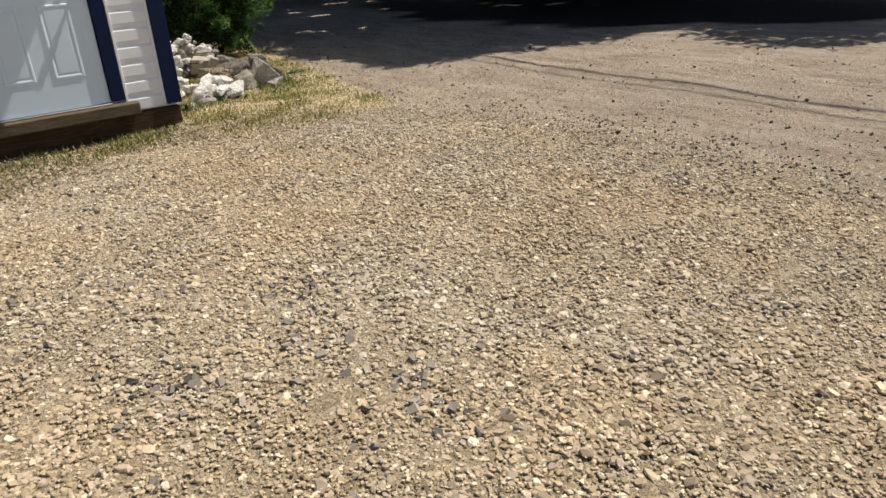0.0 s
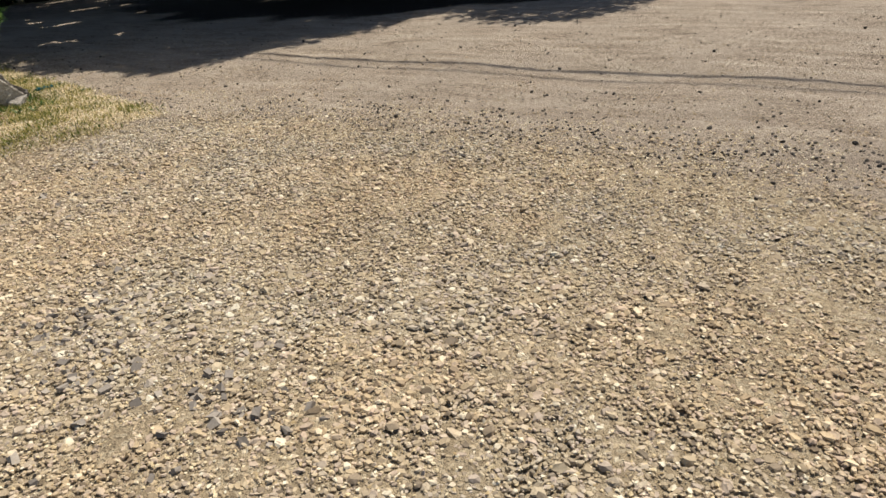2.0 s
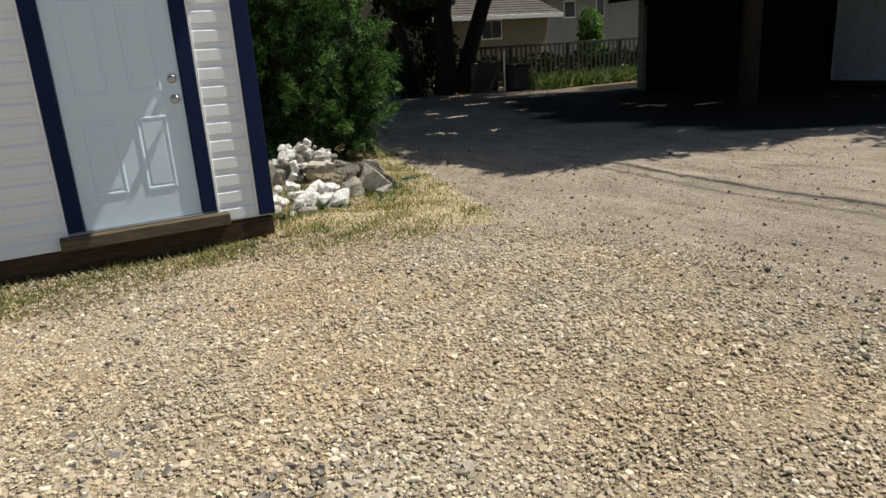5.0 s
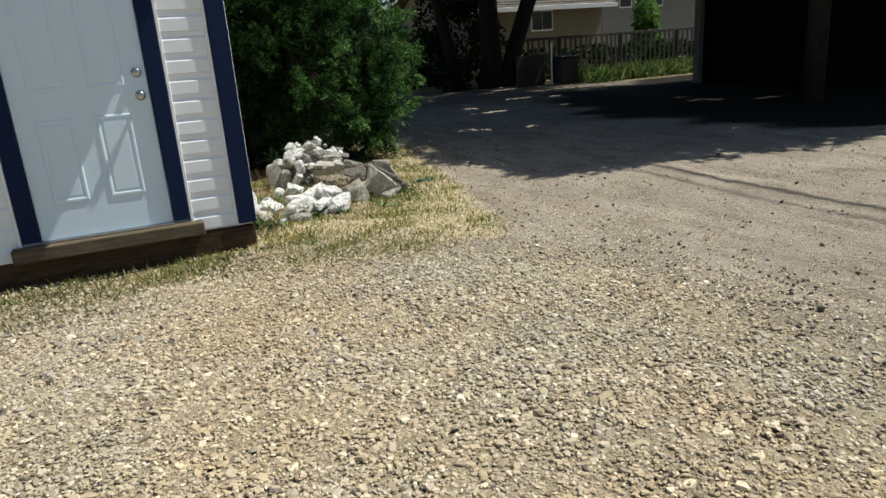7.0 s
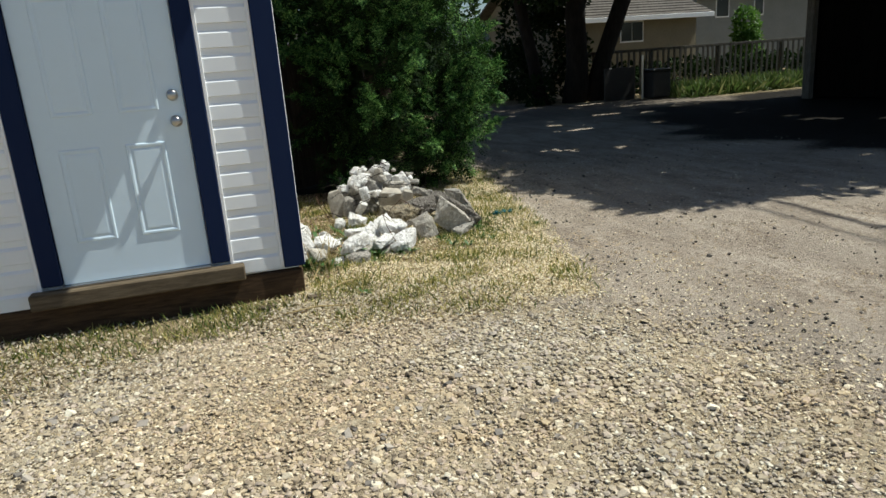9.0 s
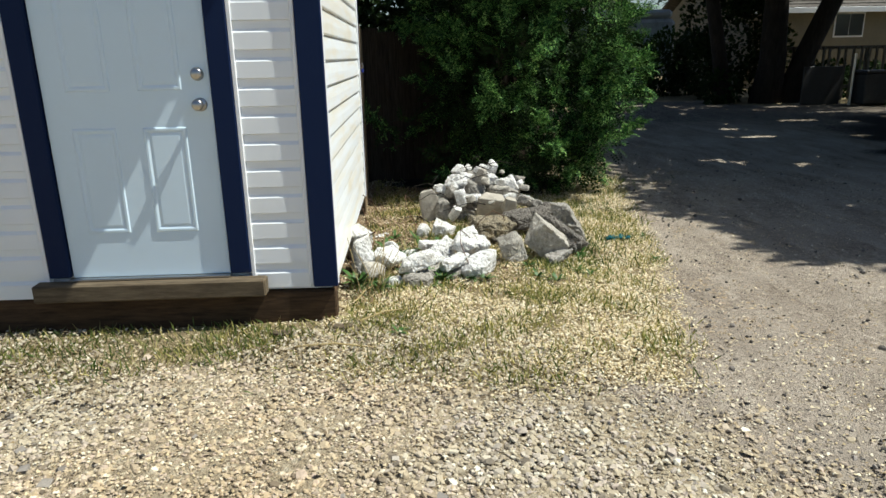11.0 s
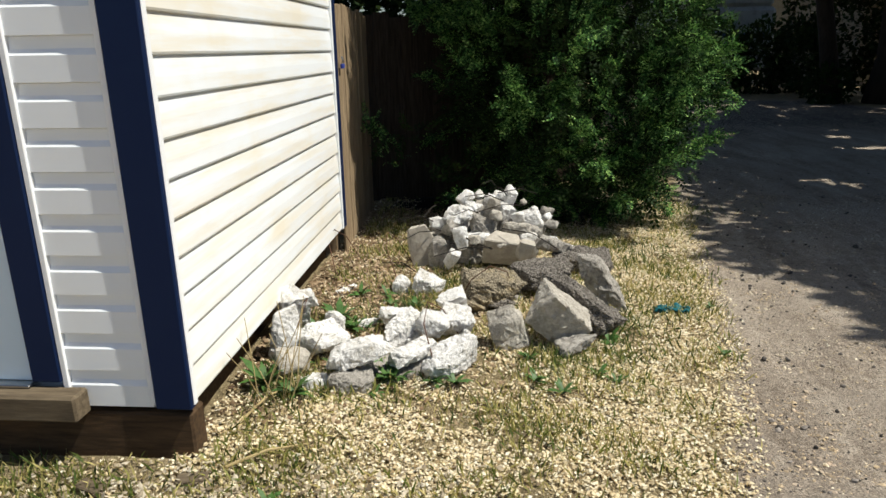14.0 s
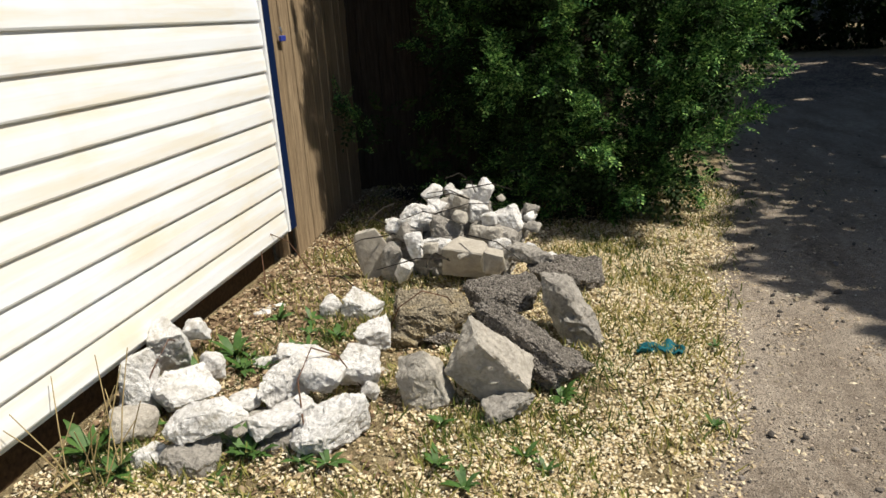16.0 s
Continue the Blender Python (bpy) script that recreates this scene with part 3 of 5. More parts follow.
def build_shrub():
    rng = np.random.default_rng(11)
    shrub = holder("shrub", "big dense dark green feathery shrub behind the rubble", "shrub", at=(3.6, 9.9, 0))
    inv = Matrix.Translation((-3.6, -9.9, 0))
    big = [(4.05, 9.65, 0.70, 0.62, 0.65, 0.62), (4.2, 9.85, 1.55, 0.58, 0.75, 0.75), (3.35, 9.75, 1.15, 0.60, 0.65, 0.75), (3.95, 9.2, 0.42, 0.42, 0.38, 0.34), (3.0, 9.9, 1.0, 0.42, 0.5, 0.55),
           (3.5, 9.9, 2.2, 1.0, 0.9, 0.9), (4.3, 10.3, 2.3, 0.6, 0.8, 0.8), (3.25, 9.3, 0.55, 0.30, 0.25, 0.33), (2.40, 9.25, 0.72, 0.26, 0.2, 0.07), (3.05, 9.7, 2.1, 0.52, 0.65, 0.65), (3.4, 9.9, 3.0, 0.95, 0.85, 0.8), (3.2, 9.2, 2.35, 0.42, 0.42, 0.5), (3.5, 9.25, 2.8, 0.8, 0.6, 0.6), (4.35, 9.6, 1.0, 0.45, 0.5, 0.5), (4.25, 9.15, 0.55, 0.36, 0.32, 0.42), (4.5, 9.4, 1.35, 0.4, 0.4, 0.5), (3.6, 9.15, 1.2, 0.4, 0.3, 0.5), (4.12, 9.3, 0.34, 0.38, 0.30, 0.28), (3.55, 9.2, 0.3, 0.42, 0.25, 0.25), (3.0, 9.3, 0.4, 0.4, 0.25, 0.3)]
    # boughs reach out of each lobe and carry sprays along their outer part, with dark gaps between
    tips, way = in_blobs(rng, big, 330, 0.04)
    along = way * np.array([1, 1, 0.45]) + rng.normal(size=way.shape) * 0.25 + np.array([0.05, -0.05, 0.30])
    along /= np.linalg.norm(along, axis=1, keepdims=True)
    reach = rng.uniform(0.30, 0.62, (330, 1))
    k = np.repeat(np.arange(330), 84)
    u = rng.random((len(k), 1)) ** 0.8
    at = tips[k] + along[k] * reach[k] * (u - 0.55) + rng.normal(size=(len(k), 3)) * 0.05 * (1.25 - u)
    out = along[k] * 0.9 + rng.normal(size=(len(k), 3)) * 0.35
    # Inner sprays get the dark leaf: shade inside the shrub put into colour.
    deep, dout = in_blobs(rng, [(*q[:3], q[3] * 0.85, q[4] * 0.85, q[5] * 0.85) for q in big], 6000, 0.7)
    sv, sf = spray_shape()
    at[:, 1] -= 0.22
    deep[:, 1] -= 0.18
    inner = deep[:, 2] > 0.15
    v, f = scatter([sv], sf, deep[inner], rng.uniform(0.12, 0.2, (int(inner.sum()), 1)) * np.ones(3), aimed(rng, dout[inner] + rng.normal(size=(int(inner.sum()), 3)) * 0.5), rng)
    soup("shaded_inner_foliage", v - np.array([3.6, 9.9, 0]), f, DARKLEAF, shrub)
    keep = at[:, 2] > 0.06
    at, out = at[keep], out[keep]
    ways = out + rng.normal(size=out.shape) * 0.3
    size = rng.uniform(0.06, 0.12, (len(at), 1)) * np.ones(3)
    v, f = scatter([sv], sf, at, size, aimed(rng, ways), rng)
    crown = soup("foliage", v - np.array([3.6, 9.9, 0]), f, LEAF, shrub)
    for k in range(9):
        a = rng.uniform(0, math.tau)
        top = Vector((3.6 + 0.9 * math.cos(a), 10.0 + 0.6 * math.sin(a), rng.uniform(1.2, 2.3)))
        foot = Vector((3.6 + 0.25 * math.cos(a), 9.95 + 0.2 * math.sin(a), -0.03))
        bm = tube([foot, foot.lerp(top, 0.5) + Vector((0, 0, 0.15)), top], [0.035, 0.022, 0.008], 6)
        bm.transform(inv)
        part("stem", bm, BARK, shrub)


def sun_gap(at):
    """Whether a leaf would stand in one of the crowns' open shafts, through which sun flecks reach the lane."""
    rng = np.random.default_rng(77)
    n = 46
    gx, gy = rng.uniform(5.4, 13.5, n), np.concatenate([rng.uniform(10.0, 17.0, 20), rng.uniform(16.5, 20.5, n - 20)])
    rx, ry = rng.uniform(0.18, 0.50, n), rng.uniform(0.10, 0.24, n)
    x, y = at[:, 0] - SUN.x / SUN.z * at[:, 2], at[:, 1] - SUN.y / SUN.z * at[:, 2]
    ragged = 1 + 0.35 * np.sin(at[:, 0] * 9) * np.sin(at[:, 1] * 11)
    far = ((x[:, None] - gx) / rx) ** 2 + ((y[:, None] - gy) / ry) ** 2
    return (far.min(axis=1) < ragged) & (at[:, 1] > 9.0)


def build_tree(label, trunks, blobs, leaves, leafsize, seed, base):
    """Trunks as (points, radii), limbs up into leaf blobs, one crown of many leaves."""
    rng = np.random.default_rng(seed)
    tree = holder("tree", label, "tree", group="trees round the lane", at=base)
    off = Vector(base)
    for points, radii in trunks:
        part("trunk", tube([Vector(p) - off for p in points], radii, 12), BARK, tree, smooth=True)
    heads = [Vector(t[0][-1]) for t in trunks]
    for b in blobs:
        c = Vector(b[:3])
        h = min(heads, key=lambda q: (q - c).length)
        mid = h.lerp(c, 0.5) + Vector((0, 0, 0.4))
        part("limb", tube([h - off, mid - off, c - off], [0.13, 0.08, 0.03], 7), BARK, tree, smooth=True)
    at, out = in_blobs(rng, blobs, leaves, 0.9)
    whole = ~sun_gap(at)
    at, out = at[whole], out[whole]
    quad = np.array([[0, 0, 0], [0.45, 0.30, 0.06], [1, 0, -0.05], [0.45, -0.30, 0.06]])
    ways = out + rng.normal(size=out.shape) * 0.8
    size = rng.uniform(leafsize * 0.7, leafsize * 1.3, (len(at), 1)) * np.ones(3)
    v, f = scatter([quad], np.array([[0, 1, 2, 3]]), at, size, aimed(rng, ways), rng)
    soup("crown", v - np.array(base), f, TREELEAF, tree)


def over(x, y, h, rx, ry, rz):
    """A leaf blob at height h whose shade falls on the ground at x, y."""
    return (x + SUN.x / SUN.z * h, y + SUN.y / SUN.z * h, h, rx, ry, rz)


build_shrub()
# Lobes out of view are added to block skylight and shade hedge and camper.
build_tree("tall leaning elm beside the lane, dark furrowed trunks", [
    ([(12.0, 20.4, -0.1), (12.1, 20.4, 1.0), (12.0, 20.3, 2.6), (12.2, 20.0, 5.0)], [0.42, 0.33, 0.29, 0.22]),
    ([(12.5, 20.3, -0.1), (12.9, 20.3, 1.2), (13.5, 20.2, 2.8), (14.4, 19.6, 5.2)], [0.34, 0.26, 0.24, 0.18]),
    ([(11.1, 20.8, -0.1), (10.9, 20.9, 1.2), (10.5, 20.9, 3.0), (10.2, 20.6, 5.0)], [0.24, 0.19, 0.17, 0.12])],
    [over(8.2, 13.5, 6.5, 2.6, 2.6, 1.4), over(9.5, 17.5, 7.0, 2.8, 2.8, 1.5), over(6.8, 17.5, 6.5, 2.4, 2.6, 1.4), over(11.5, 15.0, 7.5, 2.6, 2.6, 1.5), over(7.0, 10.8, 5.5, 2.0, 1.7, 1.1), over(12, 20, 7, 2.6, 2.4, 1.5), over(5.55, 8.9, 5.0, 0.9, 0.8, 0.5), over(6.0, 9.9, 5.4, 1.1, 1.1, 0.7), over(5.6, 12.2, 5.6, 1.3, 1.5, 0.8), over(6.3, 14.8, 6, 1.6, 1.7, 0.9), over(8.5, 22.5, 6.5, 2.8, 2.4, 1.4), over(13, 24, 7, 3.0, 2.4, 1.5), (11.5, 11.5, 4.1, 1.9, 1.8, 0.6), (10.6, 15.2, 4.3, 2.0, 2.0, 0.7), (13.2, 16.2, 4.3, 2.0, 1.8, 0.7), (9.0, 12.4, 3.9, 1.9, 1.9, 0.5), (9.2, 16.2, 4.0, 2.0, 2.0, 0.6), (9.0, 10.2, 3.9, 1.3, 1.1, 0.45), (10.0, 8.8, 4.0, 1.7, 1.2, 0.5), (11.4, 20.6, 3.7, 1.6, 0.9, 0.9), over(10.2, 27.0, 7.5, 2.6, 2.0, 1.3), over(8.0, 27.0, 7.0, 2.2, 2.0, 1.2)], 105000, 0.18, 21, (12.1, 20.4, 0))
# Unseen tree added to cast the lane's shade; low lobes only block skylight.
build_tree("unseen big shade tree placed behind the dark garage", [
    ([(20.6, 9.2, -0.1), (20.6, 9.2, 1.5), (20.4, 9.3, 3.5), (19.6, 9.5, 5.6)], [0.40, 0.32, 0.28, 0.22])],
    [over(7.3, 7.7, 6.0, 1.9, 1.6, 1.1), over(9.8, 9.6, 6.5, 2.2, 2.3, 1.2), over(12.5, 10.5, 7.0, 2.4, 2.6, 1.4), over(11.0, 6.6, 6.5, 2.0, 1.2, 1.0), over(11.0, 4.2, 6.0, 1.9, 1.5, 1.0), over(14.0, 6.5, 7.0, 2.4, 2.6, 1.3), over(13.8, 2.6, 6.5, 2.0, 1.6, 1.0), over(5.9, 6.95, 5.6, 0.85, 0.62, 0.5), over(5.75, 7.5, 5.2, 0.65, 0.6, 0.45), over(5.4, 8.3, 5.0, 0.75, 0.6, 0.45), over(8.6, 6.7, 6.0, 1.2, 0.8, 0.6), over(15.5, 11, 7.5, 2.4, 2.6, 1.4), (13.4, 9.2, 4.0, 1.9, 1.8, 0.6), (13.6, 12.8, 4.0, 1.9, 1.9, 0.6), (15.6, 7.4, 4.2, 1.8, 1.6, 0.6), (15.8, 4.6, 4.6, 1.8, 1.4, 0.6), (11.6, 9.0, 3.9, 2.0, 1.8, 0.5), (13.4, 7.2, 3.8, 2.0, 1.4, 0.5), (14.6, 10.6, 3.8, 2.0, 2.0, 0.5), (12.6, 12.6, 3.9, 2.0, 1.8, 0.5)], 125000, 0.165, 22, (20.6, 9.2, 0))
# High lobes out of view are added to shade the shrub and block skylight.
build_tree("dark leafy tree behind the board fence", [
    ([(2.6, 12.6, -0.1), (2.6, 12.6, 1.5), (2.8, 12.6, 3.4)], [0.20, 0.15, 0.12]), ([(0.6, 12.4, -0.1), (0.6, 12.4, 1.5), (0.5, 12.4, 3.2)], [0.18, 0.14, 0.11])],
    [(2.6, 12.2, 3.4, 1.6, 1.2, 1.6), (4.2, 12.6, 3.6, 1.5, 1.3, 1.6), (0.8, 12.2, 3.2, 1.6, 1.2, 1.5), (5.6, 13.2, 3.8, 1.4, 1.4, 1.6), (3.2, 11.7, 2.3, 1.5, 0.7, 0.8), (5.2, 9.75, 5.6, 1.4, 0.8, 0.5), (4.4, 10.6, 4.4, 1.2, 0.8, 0.6), (-0.6, 14.0, 5.6, 2.2, 2.0, 1.6), (1.6, 15.5, 6.6, 2.2, 2.2, 1.7), (-0.2, 18.0, 6.2, 2.4, 2.2, 1.7), (2.6, 18.5, 6.6, 2.0, 2.2, 1.6)], 34000, 0.16, 23, (2.6, 12.6, 0))


def build_hedge(label, blobs, count, seed, leafsize=0.16, material=None):
    rng = np.random.default_rng(seed)
    at, out = in_blobs(rng, blobs, count, 0.5)
    at[:, 2] = np.maximum(at[:, 2], 0.05)
    quad = np.array([[0, 0, 0], [0.45, 0.30, 0.06], [1, 0, -0.05], [0.45, -0.30, 0.06]])
    v, f = scatter([quad], np.array([[0, 1, 2, 3]]), at, rng.uniform(leafsize * 0.7, leafsize * 1.3, (count, 1)) * np.ones(3), aimed(rng, out + rng.normal(size=out.shape) * 0.7), rng)
    tagged(soup("hedge", v, f, material or TREELEAF), label, "hedge", kind="stuff")


build_hedge("dark overgrown hedge closing the end of the lane", [(6.6 + 1.0 * k, 24.3 + 0.2 * math.sin(3 * k), 0.95, 0.8, 0.8, 1.05) for k in range(6)], 8500, 31, 0.16, DARKLEAF)
build_hedge("dark undergrowth and suckers round the elm trunks", [(11.2, 22.2, 0.9, 0.6, 0.5, 0.9), (12.0, 22.4, 1.6, 0.8, 0.6, 1.6), (13.0, 22.3, 1.2, 0.6, 0.5, 1.3), (12.1, 22.5, 3.2, 0.7, 0.7, 1.0), (12.6, 22.4, 3.4, 1.0, 0.7, 1.0), (10.9, 20.6, 0.4, 0.5, 0.4, 0.45), (11.05, 22.8, 2.3, 0.5, 0.4, 1.2), (11.1, 22.8, 3.8, 0.75, 0.5, 0.8), (9.4, 22.7, 4.25, 1.7, 0.6, 0.95)], 11000, 35, 0.15, DARKLEAF)
build_hedge("dark leafy hedge behind the board fence", [(0.6 + 0.8 * k, 11.4 + 0.35 * (k % 2), 1.7, 0.75, 0.5, 1.1) for k in range(5)], 7000, 36, 0.13, DARKLEAF)
build_hedge("dark weedy growth behind the picket fence", [(14.6 + 1.1 * k, 21.9 + 0.2 * math.sin(2.3 * k), 0.42, 0.75, 0.5, 0.62) for k in range(9)], 8000, 37, 0.15, DARKLEAF)
build_hedge("bright green bush between the far houses", [(21.9, 24.5, 1.0, 0.6, 0.6, 1.0), (21.7, 24.4, 2.0, 0.5, 0.5, 0.8)], 2600, 32, 0.16, FRESHLEAF)
build_hedge("distant belt of leafy trees closing the view", [(-60 + 7 * k, 62 + 6 * math.sin(k * 1.7), 5, 5, 4, 6) for k in range(24)], 16000, 33, 0.9)
build_hedge("distant belt of leafy trees beyond the buildings", [(58 + 6 * math.sin(k * 1.3), -40 + 7 * k, 5, 4, 5, 6) for k in range(16)], 11000, 34, 0.9)

# ---- buildings across the lane ----


def build_garage():
    g = holder("garage", "black open-fronted garage in deep shade", "garage", at=(17.4, 12.6, 0))
    inv = Matrix.Translation((-17.4, -12.6, 0))

    def put(name, bm, material, label=""):
        bm.transform(inv)
        part(name, bm, material, g, label)
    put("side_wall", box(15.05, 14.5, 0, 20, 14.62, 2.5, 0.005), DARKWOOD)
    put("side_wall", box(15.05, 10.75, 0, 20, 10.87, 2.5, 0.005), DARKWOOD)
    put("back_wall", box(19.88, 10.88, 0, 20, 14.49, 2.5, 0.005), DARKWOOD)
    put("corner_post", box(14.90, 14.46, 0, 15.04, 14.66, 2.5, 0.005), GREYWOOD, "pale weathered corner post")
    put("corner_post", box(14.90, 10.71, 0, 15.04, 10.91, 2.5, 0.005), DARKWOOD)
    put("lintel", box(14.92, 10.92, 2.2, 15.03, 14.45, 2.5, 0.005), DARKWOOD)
    # Black boards across the open front stand in for its unlit inside.
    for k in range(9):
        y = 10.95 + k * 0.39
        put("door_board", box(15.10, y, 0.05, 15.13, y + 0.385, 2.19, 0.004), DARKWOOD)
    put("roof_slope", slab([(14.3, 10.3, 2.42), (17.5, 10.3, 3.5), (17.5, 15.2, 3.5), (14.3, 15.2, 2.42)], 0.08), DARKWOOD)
    put("roof_slope", slab([(20.7, 10.3, 2.42), (17.5, 10.3, 3.5), (17.5, 15.2, 3.5), (20.7, 15.2, 2.42)], 0.08), SHINGLE)


def build_cabin():
    g = holder("trailer", "plain white box trailer with a grimy lower edge", "trailer", at=(19.5, 9.0, 0))
    inv = Matrix.Translation((-19.5, -9.0, 0))

    def put(name, bm, material, label=""):
        bm.transform(inv)
        part(name, bm, material, g, label)
    put("body", box(17.1, 7.5, 0.12, 22.4, 10.5, 2.7, 0.03), PANEL)
    for y in (7.5, 8.99, 10.48):
        put("seam_strip", box(17.085, y - 0.02, 0.12, 17.10, y + 0.02, 2.7, 0.003), PANEL)
    put("skirt", box(17.2, 7.6, 0, 22.3, 10.4, 0.118, 0.01), RUBBER, "dark skirt under the body")
    put("roof", box(17.05, 7.45, 2.702, 22.45, 10.55, 2.76, 0.01), PANEL)
    b = holder("storage_container", "dark blue metal container standing beyond the trailer", "container", at=(24.5, 7.0, 0))
    bm = box(22.9, 6.2, 0.05, 26.4, 8.4, 2.4, 0.02)
    bm.transform(Matrix.Translation((-24.5, -7.0, 0)))
    part("body", bm, BLUEPANEL, b)
    for k in range(12):
        bm = box(22.87, 6.25 + k * 0.18, 0.1, 22.90, 6.33 + k * 0.18, 2.35, 0.004)
        bm.transform(Matrix.Translation((-24.5, -7.0, 0)))
        part("rib", bm, BLUEPANEL, b)


def build_camper():
    c = holder("camper", "white camper standing behind the hedge", "camper", at=(9.6, 27.0, 0))
    part("body", box(-2.2, -1.0, 0.55, 2.0, 1.0, 2.45, 0.12), PANEL, c)
    part("roof", box(-2.1, -0.95, 2.452, 1.9, 0.95, 2.75, 0.10), PANEL, c, "white domed camper roof")
    win = part("window", box(-0.9, -1.03, 2.05, 0.3, -1.002, 2.38, 0.01), GLASS, c, "dark side window")
    part("stripe", box(-2.1, -1.02, 1.55, 1.9, -1.002, 1.68, 0.005), BLUEPANEL, c, "dark side stripe")
    for x in (-0.9, 0.4):
        bm = bmesh.new()
        bmesh.ops.create_cone(bm, cap_ends=True, segments=20, radius1=0.32, radius2=0.32, depth=0.2, matrix=pose(x, -0.85, 0.32, 90))
        bmesh.ops.bevel(bm, geom=bm.edges[:], offset=0.02, segments=1, affect="EDGES")
        part("wheel", bm, RUBBER, c)


def build_pole():
    p = holder("utility_pole", "brown wooden utility pole beside the garage", "pole", at=(12.05, 8.95, 0))
    part("shaft", tube([(0, 0, -0.1), (0, 0, 4), (0, 0, 9.6)], [0.17, 0.155, 0.12], 14), POLEWOOD, p, smooth=True)
    part("crossarm", box(-0.5, -0.06, 9.0, 0.5, 0.06, 9.12, 0.01), POLEWOOD, p)
    part("bracket", box(-0.20, -0.05, 2.35, -0.15, 0.05, 2.5, 0.006), STEEL, p, "small pale metal bracket")
    for k, (dx, z, r) in enumerate(((-0.16, 9.14, 0.034), (-0.46, 9.14, 0.018))):
        c = holder("overhead_cable", "black overhead cable strung along the lane", "cable", at=(12.05 + dx, 8.95, z))
        pts = [(0, s, 0.06 * ((s / 22.0) ** 2 - abs(s / 22.0))) for s in np.linspace(-22, 22, 31)]
        part("strand", tube(pts, r, 6), RUBBER, c)


def build_house(name, label, x0, x1, y0, y1, eave, ridge, wall, windows, over_=0.5):
    h = holder(name, label, "house", at=((x0 + x1) / 2, y0, 0))
    inv = Matrix.Translation((-(x0 + x1) / 2, -y0, 0))

    def put(name, bm, material, parent=h, label=""):
        bm.transform(inv)
        return part(name, bm, material, parent, label)
    put("wall", box(x0, y0, 0, x1, y1, eave, 0.01), wall)
    my = (y0 + y1) / 2
    # roof slopes with courses of shingles
    for ya in (y0 - over_, y1 + over_):
        slope = put("roof_slope", slab([(x0 - over_, ya, eave - 0.05), (x1 + over_, ya, eave - 0.05), (x1 + over_, my, ridge), (x0 - over_, my, ridge)], 0.08), SHINGLE)
        if ya < y0:
            n = 14
            for k in range(n):
                a, b = k / n, (k + 1) / n
                ca, cb = (ya + (my - ya) * a, eave - 0.05 + (ridge - eave + 0.05) * a), (ya + (my - ya) * b, eave - 0.05 + (ridge - eave + 0.05) * b)
                put("shingle_course", slab([(x0 - over_, ca[0], ca[1] + 0.035), (x1 + over_, ca[0], ca[1] + 0.035), (x1 + over_, cb[0], cb[1] + 0.005), (x0 - over_, cb[0], cb[1] + 0.005)], 0.03), SHINGLE, slope)
    put("fascia", box(x0 - over_, y0 - over_ - 0.03, eave - 0.22, x1 + over_, y0 - over_, eave - 0.04, 0.005), WHITETRIM, label="pale fascia board")
    for xa in (x0, x1 - 0.06):
        put("gable", slab([(xa, y0, eave - 0.02), (xa, y1, eave - 0.02), (xa, my, ridge - 0.1)], 0.06), wall)
    for wx0, wx1, wz0, wz1 in windows:
        w = put("window", box(wx0, y0 - 0.03, wz0, wx1, y0 - 0.004, wz1, 0.004), WHITETRIM)
        n = 2 if wx1 - wx0 > 0.9 else 1
        step = (wx1 - wx0 - 0.08) / n
        for k in range(n):
            put("pane", box(wx0 + 0.05 + k * step, y0 - 0.04, wz0 + 0.06, wx0 + 0.03 + (k + 1) * step, y0 - 0.031, wz1 - 0.06, 0), GLASS, w)
    return h


build_garage()
build_cabin()
build_camper()
build_pole()
build_house("house", "low beige bungalow with a shingled roof", 14.6, 21.4, 27.0, 35.0, 2.8, 4.5, STUCCO, [(17.7, 18.8, 1.75, 2.6)])
build_house("house", "pale grey two-storey house behind the far fence", 24.5, 34, 31.0, 39.0, 4.0, 6.0, STUCCO2, [(25.6, 26.4, 2.7, 3.6), (27.9, 28.5, 2.7, 3.7)])
build_house("house", "pale house glimpsed through the trees", 3.0, 13.0, 38.0, 46.0, 3.2, 4.8, STUCCO2, [(9.0, 10.2, 1.8, 2.9)])


def build_bin():
    b = holder("garbage_bin", "dark grey plastic bin beside the fence post", "bin", at=(13.9, 19.0, 0))
    part("body", box(-0.30, -0.28, 0.04, 0.30, 0.28, 0.78, 0.03), BINPLASTIC, b)
    part("lid", box(-0.33, -0.31, 0.782, 0.33, 0.31, 0.85, 0.02), BINPLASTIC, b)
    p = holder("gate_panel", "dark sheet panel leaning at the lane's edge", "panel", at=(12.9, 19.3, 0))
    part("sheet", box(-0.55, -0.02, 0.02, 0.45, 0.02, 0.95, 0.01), BINPLASTIC, p)
    q = tagged(part("fence_post", tube([(13.5, 19.1, -0.05), (13.5, 19.1, 1.25)], 0.035, 10), STEEL), "thin pale metal fence post", "post")
    return q


build_bin()

# ---- rubble heap ----


def fractal(v):
    return noise.noise(v) + 0.6 * noise.noise(v * 2.3) + 0.45 * noise.noise(v * 5.1)


